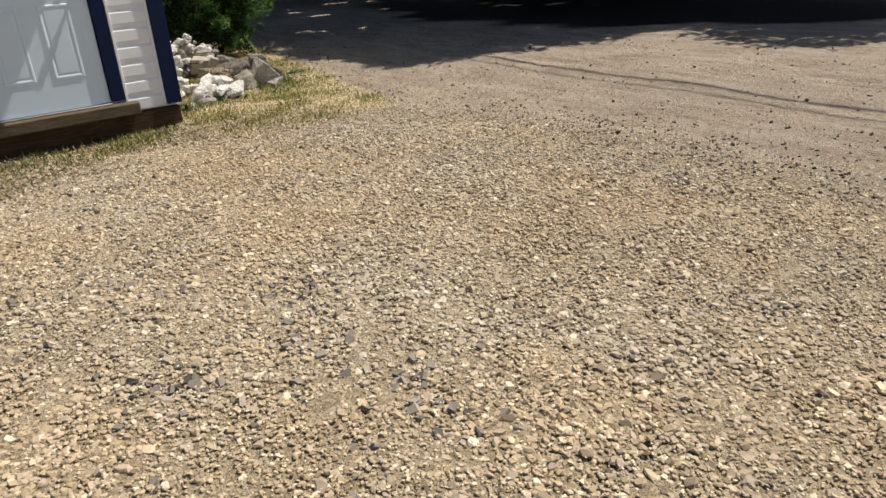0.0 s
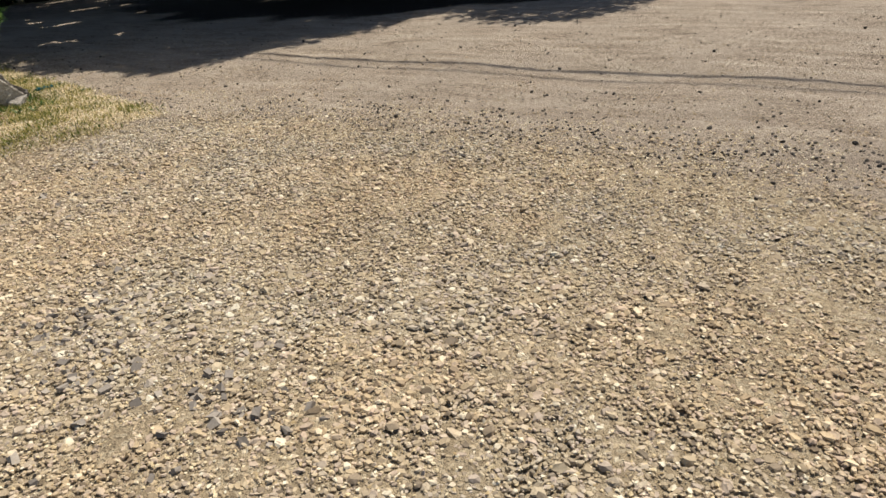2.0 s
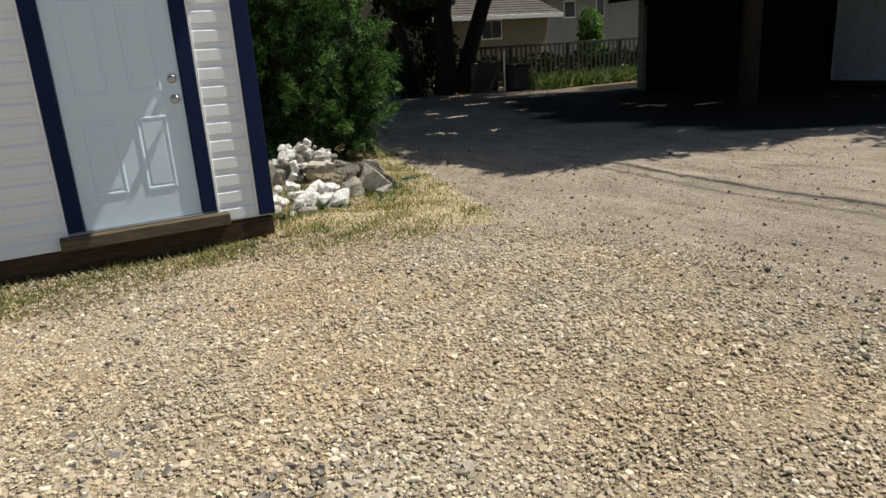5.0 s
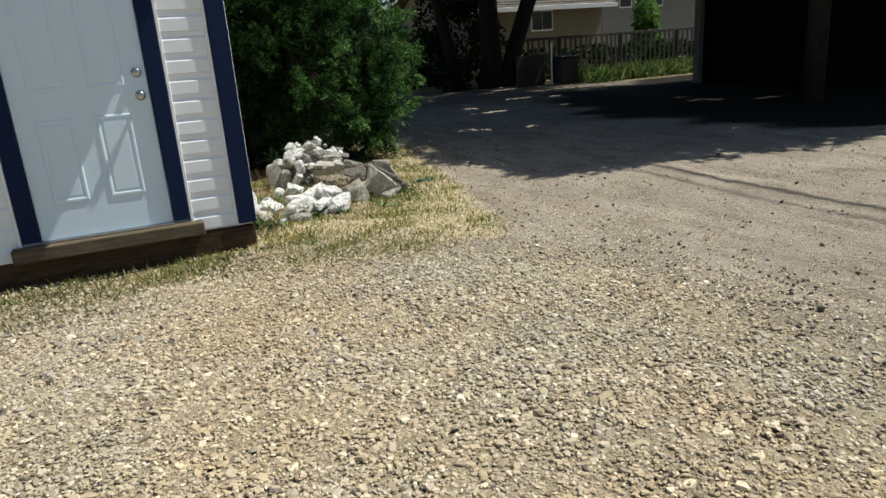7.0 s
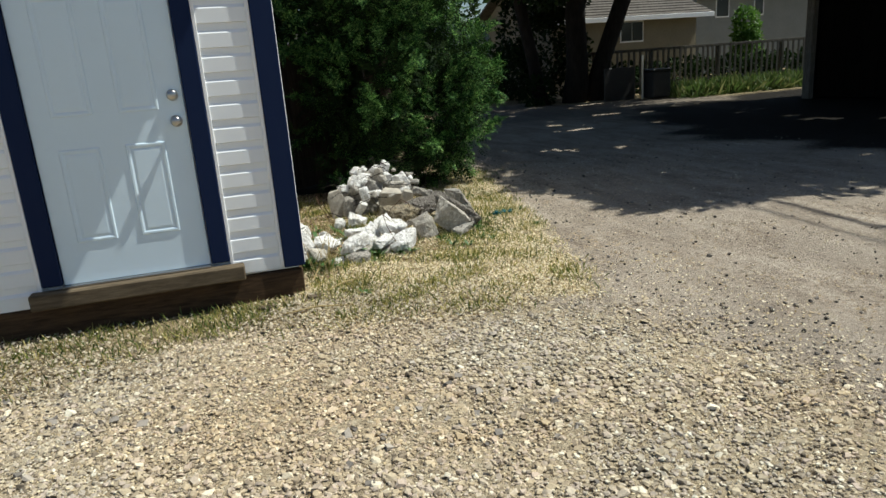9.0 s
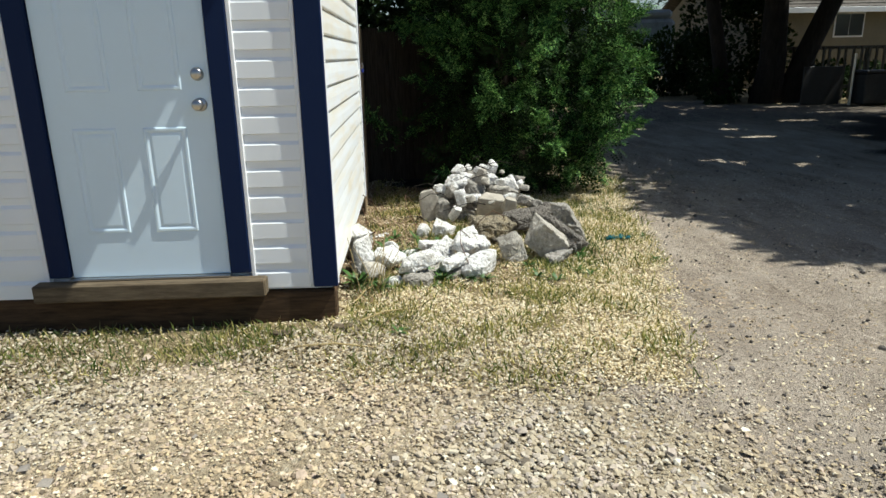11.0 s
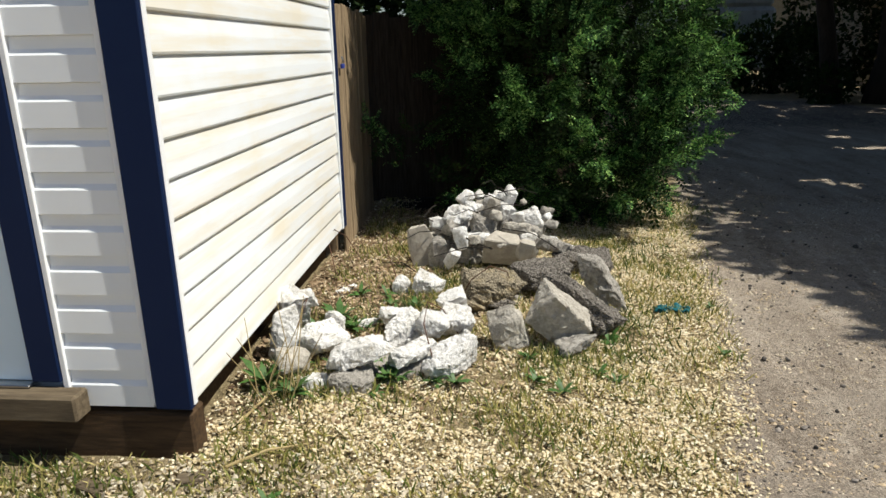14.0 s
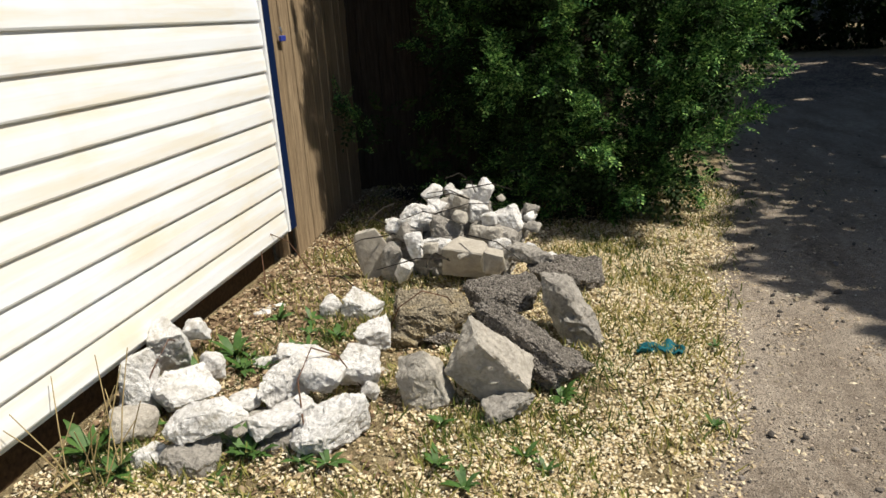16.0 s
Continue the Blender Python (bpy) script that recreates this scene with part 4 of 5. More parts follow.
def chunk(x, y, z, w, d, h, material, seed, tilt=(0, 0), yaw=None, flat=False):
    """A broken lump: the hull of a battered block, cut fine and roughened along its breaks."""
    rng = random.Random(seed)
    slabby = flat or material is TAN
    bm = bmesh.new()
    for sx in (-1, 1):
        for sy in (-1, 1):
            for sz in (-1, 1):
                j = [rng.uniform(0.36, 1.0) for _ in range(3)]
                if slabby:
                    j[2] = rng.uniform(0.92, 1.0)
                bm.verts.new((sx * j[0] * 0.53, sy * j[1] * 0.53, sz * j[2] * 0.53))
    for _ in range(3 if slabby else 6):
        p = [rng.uniform(-0.7, 0.7) for _ in range(3)]
        k = rng.randrange(2 if slabby else 3)
        p[k] = math.copysign(rng.uniform(0.9, 1.08), p[k])
        bm.verts.new([q * 0.53 for q in p])
    hull = bmesh.ops.convex_hull(bm, input=bm.verts)
    bmesh.ops.delete(bm, geom=[g for g in hull["geom_interior"] if isinstance(g, bmesh.types.BMVert)], context="VERTS")
    grow = 1.06 if material is WHITE else 1.12
    bmesh.ops.scale(bm, vec=(w * grow, d * grow, h * grow), verts=bm.verts)
    bmesh.ops.bevel(bm, geom=bm.edges[:], offset=0.006, segments=1, affect="EDGES", clamp_overlap=True)
    bmesh.ops.triangulate(bm, faces=bm.faces)
    limit = max(0.012, 0.075 * max(w, d, h))
    for _ in range(6):
        long = [e for e in bm.edges if e.calc_length() > limit]
        if not long:
            break
        bmesh.ops.subdivide_edges(bm, edges=long, cuts=1)
        bmesh.ops.triangulate(bm, faces=bm.faces)
    bm.normal_update()
    size = (w * d * h) ** (1 / 3)
    rough = (0.7 if w < 0.16 else 1.0) * {"smooth_tan_concrete": 0.012, "pale_grey_concrete": 0.034, "broken_asphalt": 0.055, "earthy_concrete": 0.06}.get(material.name, 0.050)
    o = Vector((seed * 3.1, seed * 1.7, 0))
    moves = [(v, v.normal * size * rough * (fractal(v.co / size * 2.4 + o) + 0.8 * noise.noise(v.co * 38 + o) + 0.9 * noise.noise(v.co * 85 + o))) for v in bm.verts]
    for v, move in moves:
        v.co += move
    me = mesh_from(bm, "concrete_chunk")
    me.materials.append(material)
    me.shade_smooth()
    me.set_sharp_from_angle(angle=radians(24))
    looks = {"broken_white_concrete": ("rough broken lump of whitish concrete", "white"), "weathered_shaded_grey_concrete": ("grey lump of broken concrete", "grey"), "pale_grey_concrete": ("pale grey-tan wedge of broken concrete", "pale"), "smooth_tan_concrete": ("flat-faced piece of tan concrete slab", "tan"),
             "earthy_concrete": ("soil-crusted brownish lump of concrete", "earthy"), "broken_asphalt": ("dark pebbly slab of broken asphalt", "dark")}
    ob = new("concrete_chunk", me)
    loose = 4 if w > 0.2 or flat else 14
    yaw = rng.uniform(-60, 60) if yaw is None else yaw
    ob.matrix_world = pose(x, y, z, tilt[0] + rng.gauss(0, loose), tilt[1] + rng.gauss(0, loose), yaw)
    return tagged(ob, looks[material.name][0], "rubble", "rubble heap")


# the lumps low in the heap that carry the rest
chunk(3.05, 8.16, 0.12, 0.40, 0.34, 0.28, GREY, 61)
chunk(3.32, 8.10, 0.13, 0.30, 0.30, 0.28, GREY, 62)
chunk(2.84, 8.10, 0.09, 0.22, 0.24, 0.22, GREY, 63)
chunk(3.13, 8.24, 0.26, 0.32, 0.22, 0.18, GREY, 64)
chunk(2.66, 6.50, 0.03, 0.20, 0.20, 0.08, GREY, 66)
chunk(2.21, 6.57, 0.15, 0.140, 0.112, 0.25, WHITE, 1, tilt=(10, 0), yaw=26)
chunk(2.17, 6.83, 0.15, 0.157, 0.126, 0.252, WHITE, 2, tilt=(10, 0), yaw=27)
chunk(2.20, 6.98, 0.16, 0.116, 0.067, 0.091, WHITE, 3, tilt=(10, -5), yaw=12)
chunk(2.37, 6.59, 0.12, 0.196, 0.157, 0.121, WHITE, 4, tilt=(10, 0), yaw=54)
chunk(2.40, 6.76, 0.13, 0.093, 0.074, 0.114, WHITE, 5, tilt=(10, 10), yaw=30)
# Paler grey than its neighbours: the shade on this lump put into its tone.
chunk(2.29, 6.40, 0.10, 0.142, 0.114, 0.080, PALE, 6, tilt=(0, 0), yaw=41)
chunk(2.40, 6.31, 0.05, 0.158, 0.107, 0.065, WHITE, 7, tilt=(10, -8), yaw=42)
chunk(2.59, 6.36, 0.16, 0.281, 0.120, 0.090, WHITE, 8, tilt=(10, -12), yaw=16)
# Shaded block beneath the white slab; that shade is put into its grey.
chunk(2.56, 6.30, 0.06, 0.172, 0.137, 0.083, GREY, 9, tilt=(0, 0), yaw=13)
chunk(2.60, 6.58, 0.09, 0.111, 0.089, 0.062, WHITE, 10, tilt=(10, -20), yaw=7)
chunk(2.69, 6.91, 0.11, 0.204, 0.109, 0.066, WHITE, 11, tilt=(10, 0), yaw=-2)
chunk(2.52, 6.94, 0.05, 0.111, 0.060, 0.037, WHITE, 12, tilt=(10, -10), yaw=26)
chunk(2.73, 6.65, 0.13, 0.208, 0.145, 0.122, WHITE, 13, tilt=(10, -10), yaw=35)
chunk(2.88, 6.67, 0.16, 0.158, 0.126, 0.09, WHITE, 14, tilt=(10, 10), yaw=14)
chunk(2.81, 6.48, 0.12, 0.223, 0.109, 0.078, WHITE, 15, tilt=(10, 0), yaw=51)
chunk(2.96, 6.49, 0.08, 0.25, 0.138, 0.143, WHITE, 16, tilt=(10, -10), yaw=44)
chunk(2.96, 6.81, 0.13, 0.199, 0.139, 0.111, WHITE, 17, tilt=(10, 5), yaw=-5)
chunk(2.93, 7.08, 0.12, 0.151, 0.116, 0.073, WHITE, 18, tilt=(10, 8), yaw=5)
chunk(3.02, 6.74, 0.07, 0.055, 0.044, 0.096, WHITE, 19, tilt=(10, -20), yaw=25)
# Grey lump stands for the shadowed base under the white ones.
chunk(2.80, 6.45, 0.04, 0.185, 0.103, 0.062, GREY, 20, tilt=(0, 0), yaw=34)
chunk(2.26, 7.38, 0.03, 0.130, 0.057, 0.038, WHITE, 21, tilt=(10, -5), yaw=24)
chunk(2.29, 7.49, 0.03, 0.132, 0.048, 0.033, WHITE, 22, tilt=(10, 0), yaw=17)
chunk(2.62, 7.45, 0.06, 0.109, 0.088, 0.137, WHITE, 23, tilt=(10, -10), yaw=43)
chunk(2.77, 7.44, 0.07, 0.172, 0.137, 0.121, WHITE, 24, tilt=(10, 8), yaw=3)
chunk(3.10, 7.31, 0.12, 0.354, 0.257, 0.136, MOSSY, 25, tilt=(10, -4), yaw=14)
chunk(3.04, 7.15, 0.07, 0.106, 0.081, 0.040, MOSSY, 26, tilt=(0, 0), yaw=16)
chunk(3.17, 7.22, 0.06, 0.146, 0.109, 0.055, ASPHALT, 27, tilt=(0, 0), yaw=13)
chunk(3.21, 6.76, 0.11, 0.22, 0.12, 0.137, PALE, 28, tilt=(14, 68), yaw=14, flat=True)
chunk(3.45, 6.81, 0.14, 0.31, 0.166, 0.17, PALE, 29, tilt=(16, 44), yaw=8, flat=True)
chunk(3.52, 6.70, 0.05, 0.169, 0.117, 0.071, GREY, 30, tilt=(0, -8), yaw=30)
chunk(3.57, 6.95, 0.14, 0.48, 0.17, 0.121, ASPHALT, 31, tilt=(14, 33), yaw=4, flat=True)
chunk(3.73, 7.33, 0.13, 0.37, 0.19, 0.11, GREY, 32, tilt=(10, 56), yaw=0, flat=True)
chunk(3.42, 7.49, 0.14, 0.289, 0.202, 0.089, ASPHALT, 33, tilt=(16, -8), yaw=7)
chunk(3.70, 7.89, 0.10, 0.324, 0.204, 0.095, ASPHALT, 34, tilt=(12, 6), yaw=1)
chunk(2.69, 7.93, 0.15, 0.152, 0.038, 0.270, TAN, 37, tilt=(0, -4), yaw=18, flat=True)
chunk(2.79, 7.92, 0.12, 0.103, 0.082, 0.222, GREY, 38, tilt=(0, 5), yaw=-5)
chunk(2.89, 7.78, 0.12, 0.081, 0.065, 0.131, WHITE, 39, tilt=(0, 20), yaw=3)
chunk(2.79, 8.05, 0.27, 0.117, 0.094, 0.091, WHITE, 40, tilt=(0, -15), yaw=1)
chunk(2.94, 7.84, 0.24, 0.087, 0.069, 0.143, WHITE, 41, tilt=(0, 8), yaw=-13)
chunk(2.91, 8.05, 0.33, 0.195, 0.156, 0.146, WHITE, 42, tilt=(0, -10), yaw=39)
chunk(2.95, 8.26, 0.40, 0.134, 0.093, 0.076, WHITE, 43, tilt=(0, -15), yaw=26)
chunk(3.02, 8.12, 0.35, 0.129, 0.103, 0.105, WHITE, 44, tilt=(0, 0), yaw=35)
chunk(3.09, 8.14, 0.35, 0.154, 0.123, 0.112, PALE, 45, tilt=(0, 0), yaw=11)
chunk(3.15, 8.25, 0.39, 0.126, 0.099, 0.079, WHITE, 46, tilt=(0, 0), yaw=-2)
chunk(3.21, 8.12, 0.34, 0.128, 0.102, 0.111, WHITE, 47, tilt=(0, 0), yaw=32)
chunk(3.25, 8.25, 0.40, 0.119, 0.095, 0.170, WHITE, 48, tilt=(0, 25), yaw=-3)
chunk(3.38, 8.15, 0.29, 0.159, 0.127, 0.133, WHITE, 49, tilt=(0, 0), yaw=-10)
chunk(3.29, 8.03, 0.32, 0.083, 0.067, 0.066, WHITE, 50, tilt=(0, 0), yaw=-10)
chunk(3.29, 7.98, 0.26, 0.171, 0.119, 0.073, PALE, 51, tilt=(0, 4), yaw=8)
chunk(3.01, 7.95, 0.22, 0.137, 0.100, 0.074, WHITE, 52, tilt=(0, -10), yaw=4)
chunk(3.08, 7.90, 0.22, 0.076, 0.061, 0.073, WHITE, 53, tilt=(0, 0), yaw=2)
chunk(3.21, 7.88, 0.16, 0.244, 0.122, 0.160, TAN, 54, tilt=(22, 4), yaw=9, flat=True)
chunk(3.34, 7.80, 0.18, 0.118, 0.059, 0.106, TAN, 55, tilt=(20, 25), yaw=7, flat=True)
chunk(3.50, 7.88, 0.19, 0.241, 0.103, 0.077, GREY, 56, tilt=(0, 20), yaw=16)
chunk(3.47, 8.28, 0.26, 0.082, 0.066, 0.185, GREY, 57, tilt=(0, 0), yaw=31)
chunk(3.08, 8.00, 0.28, 0.179, 0.134, 0.101, GREY, 58, tilt=(0, 0), yaw=29)
chunk(3.35, 7.95, 0.22, 0.117, 0.085, 0.062, WHITE, 59, tilt=(0, 0), yaw=33)
chunk(2.89, 7.98, 0.27, 0.120, 0.096, 0.101, GREY, 60, tilt=(0, 0), yaw=41)


# small fragments lodged between the lumps
pick = random.Random(77)
for k in range(20):
    a, r = pick.uniform(0, math.tau), 0.52 * math.sqrt(pick.random())
    x, y = 3.10 + r * math.cos(a) * 1.05, 8.02 + r * math.sin(a) * 0.75
    z = 0.43 * math.exp(-(((x - 3.1) / 0.55) ** 2 + ((y - 8.2) / 0.45) ** 2) ** 1.3)
    q = pick.uniform(0.035, 0.07)
    chunk(x, y, max(z, 0.03), q * pick.uniform(1, 1.4), q, q * pick.uniform(0.7, 1.0), pick.choice((WHITE, WHITE, GREY, PALE)), 100 + k)
for k in range(16):
    x, y = pick.uniform(2.45, 3.3), pick.uniform(6.6, 7.6)
    q = pick.uniform(0.02, 0.04)
    chunk(x, y, 0.02 + q * 0.3, q * 1.3, q, q * 0.8, pick.choice((WHITE, GREY, PALE)), 150 + k)


def build_twigs():
    """Dead twigs caught on the heap and lying by the shed's corner."""
    rng = random.Random(19)
    for k in range(18):
        a, n = rng.uniform(0, math.tau), rng.uniform(0.18, 0.42)
        x, y = rng.gauss(3.05, 0.25), rng.gauss(7.95, 0.22)
        z = 0.06 + 0.43 * math.exp(-(((x - 3.1) / 0.55) ** 2 + ((y - 8.2) / 0.45) ** 2) ** 1.3)
        t = holder("twig", "thin dead twig caught on the rubble heap", "twig", "twigs on the heap", at=(x, y, z))
        d = Vector((math.cos(a), math.sin(a), rng.uniform(-0.15, 0.35))) * n
        part("stem", tube([(0, 0, 0), d * 0.5 + Vector((0.02, 0, 0.03)), d], [0.004, 0.003, 0.002], 5), BARK, t)
    for (x, y), (dx, dy) in (((1.95, 5.42), (0.42, -0.05)), ((2.25, 5.72), (0.25, 0.16)), ((2.2, 6.0), (0.1, 0.3))):
        t = holder("twig", "thin dead twig lying by the shed corner", "twig", at=(x, y, 0.035))
        part("stem", tube([(0, 0, 0), (dx * 0.5, dy * 0.5, 0.02), (dx, dy, 0.0)], [0.006, 0.005, 0.003], 6), STRAW, t)
    for x, y, yaw in ((2.17, 5.66, 12), (1.86, 5.60, -20)):
        ob = part("wood_scrap", box(-0.05, -0.025, 0, 0.05, 0.025, 0.02, 0.004), SILL)
        ob.matrix_world = pose(x, y, 0.022, 0, 0, yaw)
        tagged(ob, "small scrap of brown wood on the ground", "scrap")


build_twigs()

# ---- loose cover on the ground ----


def build_gravel():
    rng = np.random.default_rng(41)
    # rounded angular pebbles along the walk, simpler ones further off
    cube = np.array([[x, y, z] for x in (-0.5, 0.5) for y in (-0.5, 0.5) for z in (-0.5, 0.5)])
    cube_f = np.array([[0, 1, 3, 2], [4, 6, 7, 5], [0, 4, 5, 1], [2, 3, 7, 6], [0, 2, 6, 4], [1, 5, 7, 3]])
    octa = np.array([[0.6, 0, -0.25], [-0.6, 0, -0.25], [0, 0.6, -0.25], [0, -0.6, -0.25], [0, 0, 0.5]])  # its underside lies buried
    octa_f = np.array([[0, 2, 4], [2, 1, 4], [1, 3, 4], [3, 0, 4]])
    n = 225000
    x, y = rng.uniform(-2.8, 4.4, n), rng.uniform(-0.4, 5.6, n)
    patch = 0.5 + 0.5 * np.sin(x * 2.1 + 1.3 * np.sin(y * 1.9)) * np.sin(y * 2.7 + x)
    keep = (rng.random(n) < gravel_at(x, y) ** 1.3 + 0.10 * turf_at(x, y) * (x < 2.2)) & (x + 0.9 * y > 0.35)
    x, y, patch = x[keep], y[keep], patch[keep]
    along = np.clip((x + y) / 5.6, 0, 1) * 2.8
    near = np.hypot(x - along - 0.15, y - along - 0.35) + rng.normal(0, 0.25, len(x)) < 1.95
    cube *= 0.82
    ring = np.arange(5) * math.tau / 5
    low = np.stack([0.5 * np.cos(ring), 0.5 * np.sin(ring), np.full(5, -0.3)], 1)
    high = np.stack([0.37 * np.cos(ring + 0.4), 0.37 * np.sin(ring + 0.4), np.full(5, 0.42)], 1)
    pebble = np.concatenate([low, high])
    pebble_f = np.array([[k, (k + 1) % 5, 5 + k] for k in range(5)] + [[(k + 1) % 5, 5 + (k + 1) % 5, 5 + k] for k in range(5)] + [[5, 6, 7], [5, 7, 8], [5, 8, 9]])
    for mask, base, faces, count in ((near, pebble, pebble_f, 24), (~near, octa, octa_f, 16)):
        shapes = [base * rng.uniform(0.62, 1.2, base.shape) for _ in range(count)]
        px, py, m = x[mask], y[mask], int(mask.sum())
        s = np.clip(rng.lognormal(math.log(0.0142), 0.42, m) * (0.85 + 0.35 * patch[mask]), 0.007, 0.048)
        size = np.stack([s * rng.uniform(1.0, 1.5, m), s * rng.uniform(0.8, 1.1, m), s * np.where(near.sum() == m, 1.0, 1.25) * rng.uniform(0.26, 0.52, m)], 1)
        at = np.stack([px, py, height_at(px, py) + size[:, 2] * 0.12 + rng.uniform(0, 0.006, m)], 1)
        v, f = scatter(shapes, faces, at, size, turns(rng, m, 0.26), rng)
        tagged(soup("gravel", v, f, PEBBLE), "loose tan and grey crushed gravel over the yard", "gravel", kind="stuff")
    # coarser grey stones in loose clusters
    cx, cy, spread = np.array([[0.55, 2.05, 0.16], [0.55, 3.0, 0.2], [1.36, 2.47, 0.13], [1.16, 1.42, 0.15], [0.95, 4.6, 0.3], [1.1, 2.05, 0.12], [-0.1, 2.8, 0.3], [2.5, 3.9, 0.35], [0.0, 4.4, 0.4]]).T
    k = np.repeat(np.arange(9), 34)
    x, y = rng.normal(cx[k], spread[k]), rng.normal(cy[k], spread[k])
    s = rng.uniform(0.022, 0.046, len(x))
    size = np.stack([s * 1.2, s * 0.9, s * 0.55], 1)
    at = np.stack([x, y, height_at(x, y) + size[:, 2] * 0.3], 1)
    v, f = scatter([cube * rng.uniform(0.5, 1.15, cube.shape) for _ in range(12)], cube_f, at, size, turns(rng, len(x), 0.4), rng)
    tagged(soup("coarse_stones", v, f, GREYSTONE), "coarser grey stones lying in loose clusters", "stones", kind="stuff")
    # small pale chips trodden into the lane
    n = 110000
    x, y = 3.4 + 4.6 * rng.random(n) ** 1.35, rng.uniform(-1.5, 10.5, n)
    keep = (rng.random(n) < np.clip(0.85 - 0.14 * (x - 3.9) + 0.35 * np.sin(x * 5 + np.sin(y)) * np.sin(y * 1.3), 0.15, 1)) & (turf_at(x, y) < 0.4)
    x, y = x[keep], y[keep]
    s = np.clip(rng.lognormal(math.log(0.0098), 0.45, len(x)), 0.004, 0.030)
    size = np.stack([s * 1.2, s, s * 0.5], 1)
    at = np.stack([x, y, height_at(x, y) + size[:, 2] * 0.1], 1)
    v, f = scatter([octa * rng.uniform(0.5, 1.15, octa.shape) for _ in range(12)], octa_f, at, size, turns(rng, len(x), 0.3), rng)
    tagged(soup("lane_chips", v, f, PEBBLE), "fine pale stone chips trodden into the lane", "gravel", kind="stuff")
    # stray stones on the lane
    shapes, f = ico_shapes(rng, 8, 0.30)
    n = 30000
    x, y = rng.uniform(3.4, 10, n), rng.uniform(-2, 12, n)
    d = 0.8 * np.exp(-np.abs(x - 4.15) / 0.35) + 0.10 + 0.25 * np.exp(-np.abs(x - 5.3) / 0.12) + 0.2 * np.exp(-np.abs(x - 6.9) / 0.15)
    keep = (rng.random(n) < d) & (turf_at(x, y) < 0.3)
    x, y = np.concatenate([x[keep], rng.normal(4.2, 0.28, 700)]), np.concatenate([y[keep], rng.uniform(-1.8, 4.4, 700)])
    s = np.clip(rng.lognormal(math.log(0.011), 0.5, len(x)), 0.005, 0.045)
    s[-700:] = rng.uniform(0.010, 0.030, 700)
    size = np.stack([s, s * rng.uniform(0.7, 1.0, len(x)), s * rng.uniform(0.5, 0.8, len(x))], 1)
    at = np.stack([x, y, height_at(x, y) + size[:, 2] * 0.25], 1)
    v, f = scatter(shapes, f, at, size, turns(rng, len(x), 0.3), rng)
    tagged(soup("stray_stones", v, f, DARKSTONE), "stray dark stones strewn over the dirt lane", "stones", kind="stuff")


HUSK = np.array([[0.5, 0, 0.06], [0.05, 0.36, -0.03], [-0.5, 0.02, 0.06], [-0.05, -0.36, -0.03]])


def litter(name, label, category, x, y, lo, hi, lift, material, rng, shape=HUSK):
    s = rng.uniform(lo, hi, len(x))
    at = np.stack([x, y, height_at(x, y) + rng.uniform(0.002, lift, len(x))], 1)
    v, f = scatter([shape], np.arange(len(shape))[None], at, np.stack([s, s, s], 1), turns(rng, len(s), 0.4), rng)
    tagged(soup(name, v, f, material), label, category, kind="stuff")


def open_turf(rng, n):
    x, y = rng.uniform(-3, 5.0, n), rng.uniform(4.6, 10.0, n)
    keep = (rng.random(n) < turf_at(x, y)) & ~((x < SIDE + 0.02) & (y > FRONT - 0.02))
    return x[keep], y[keep]


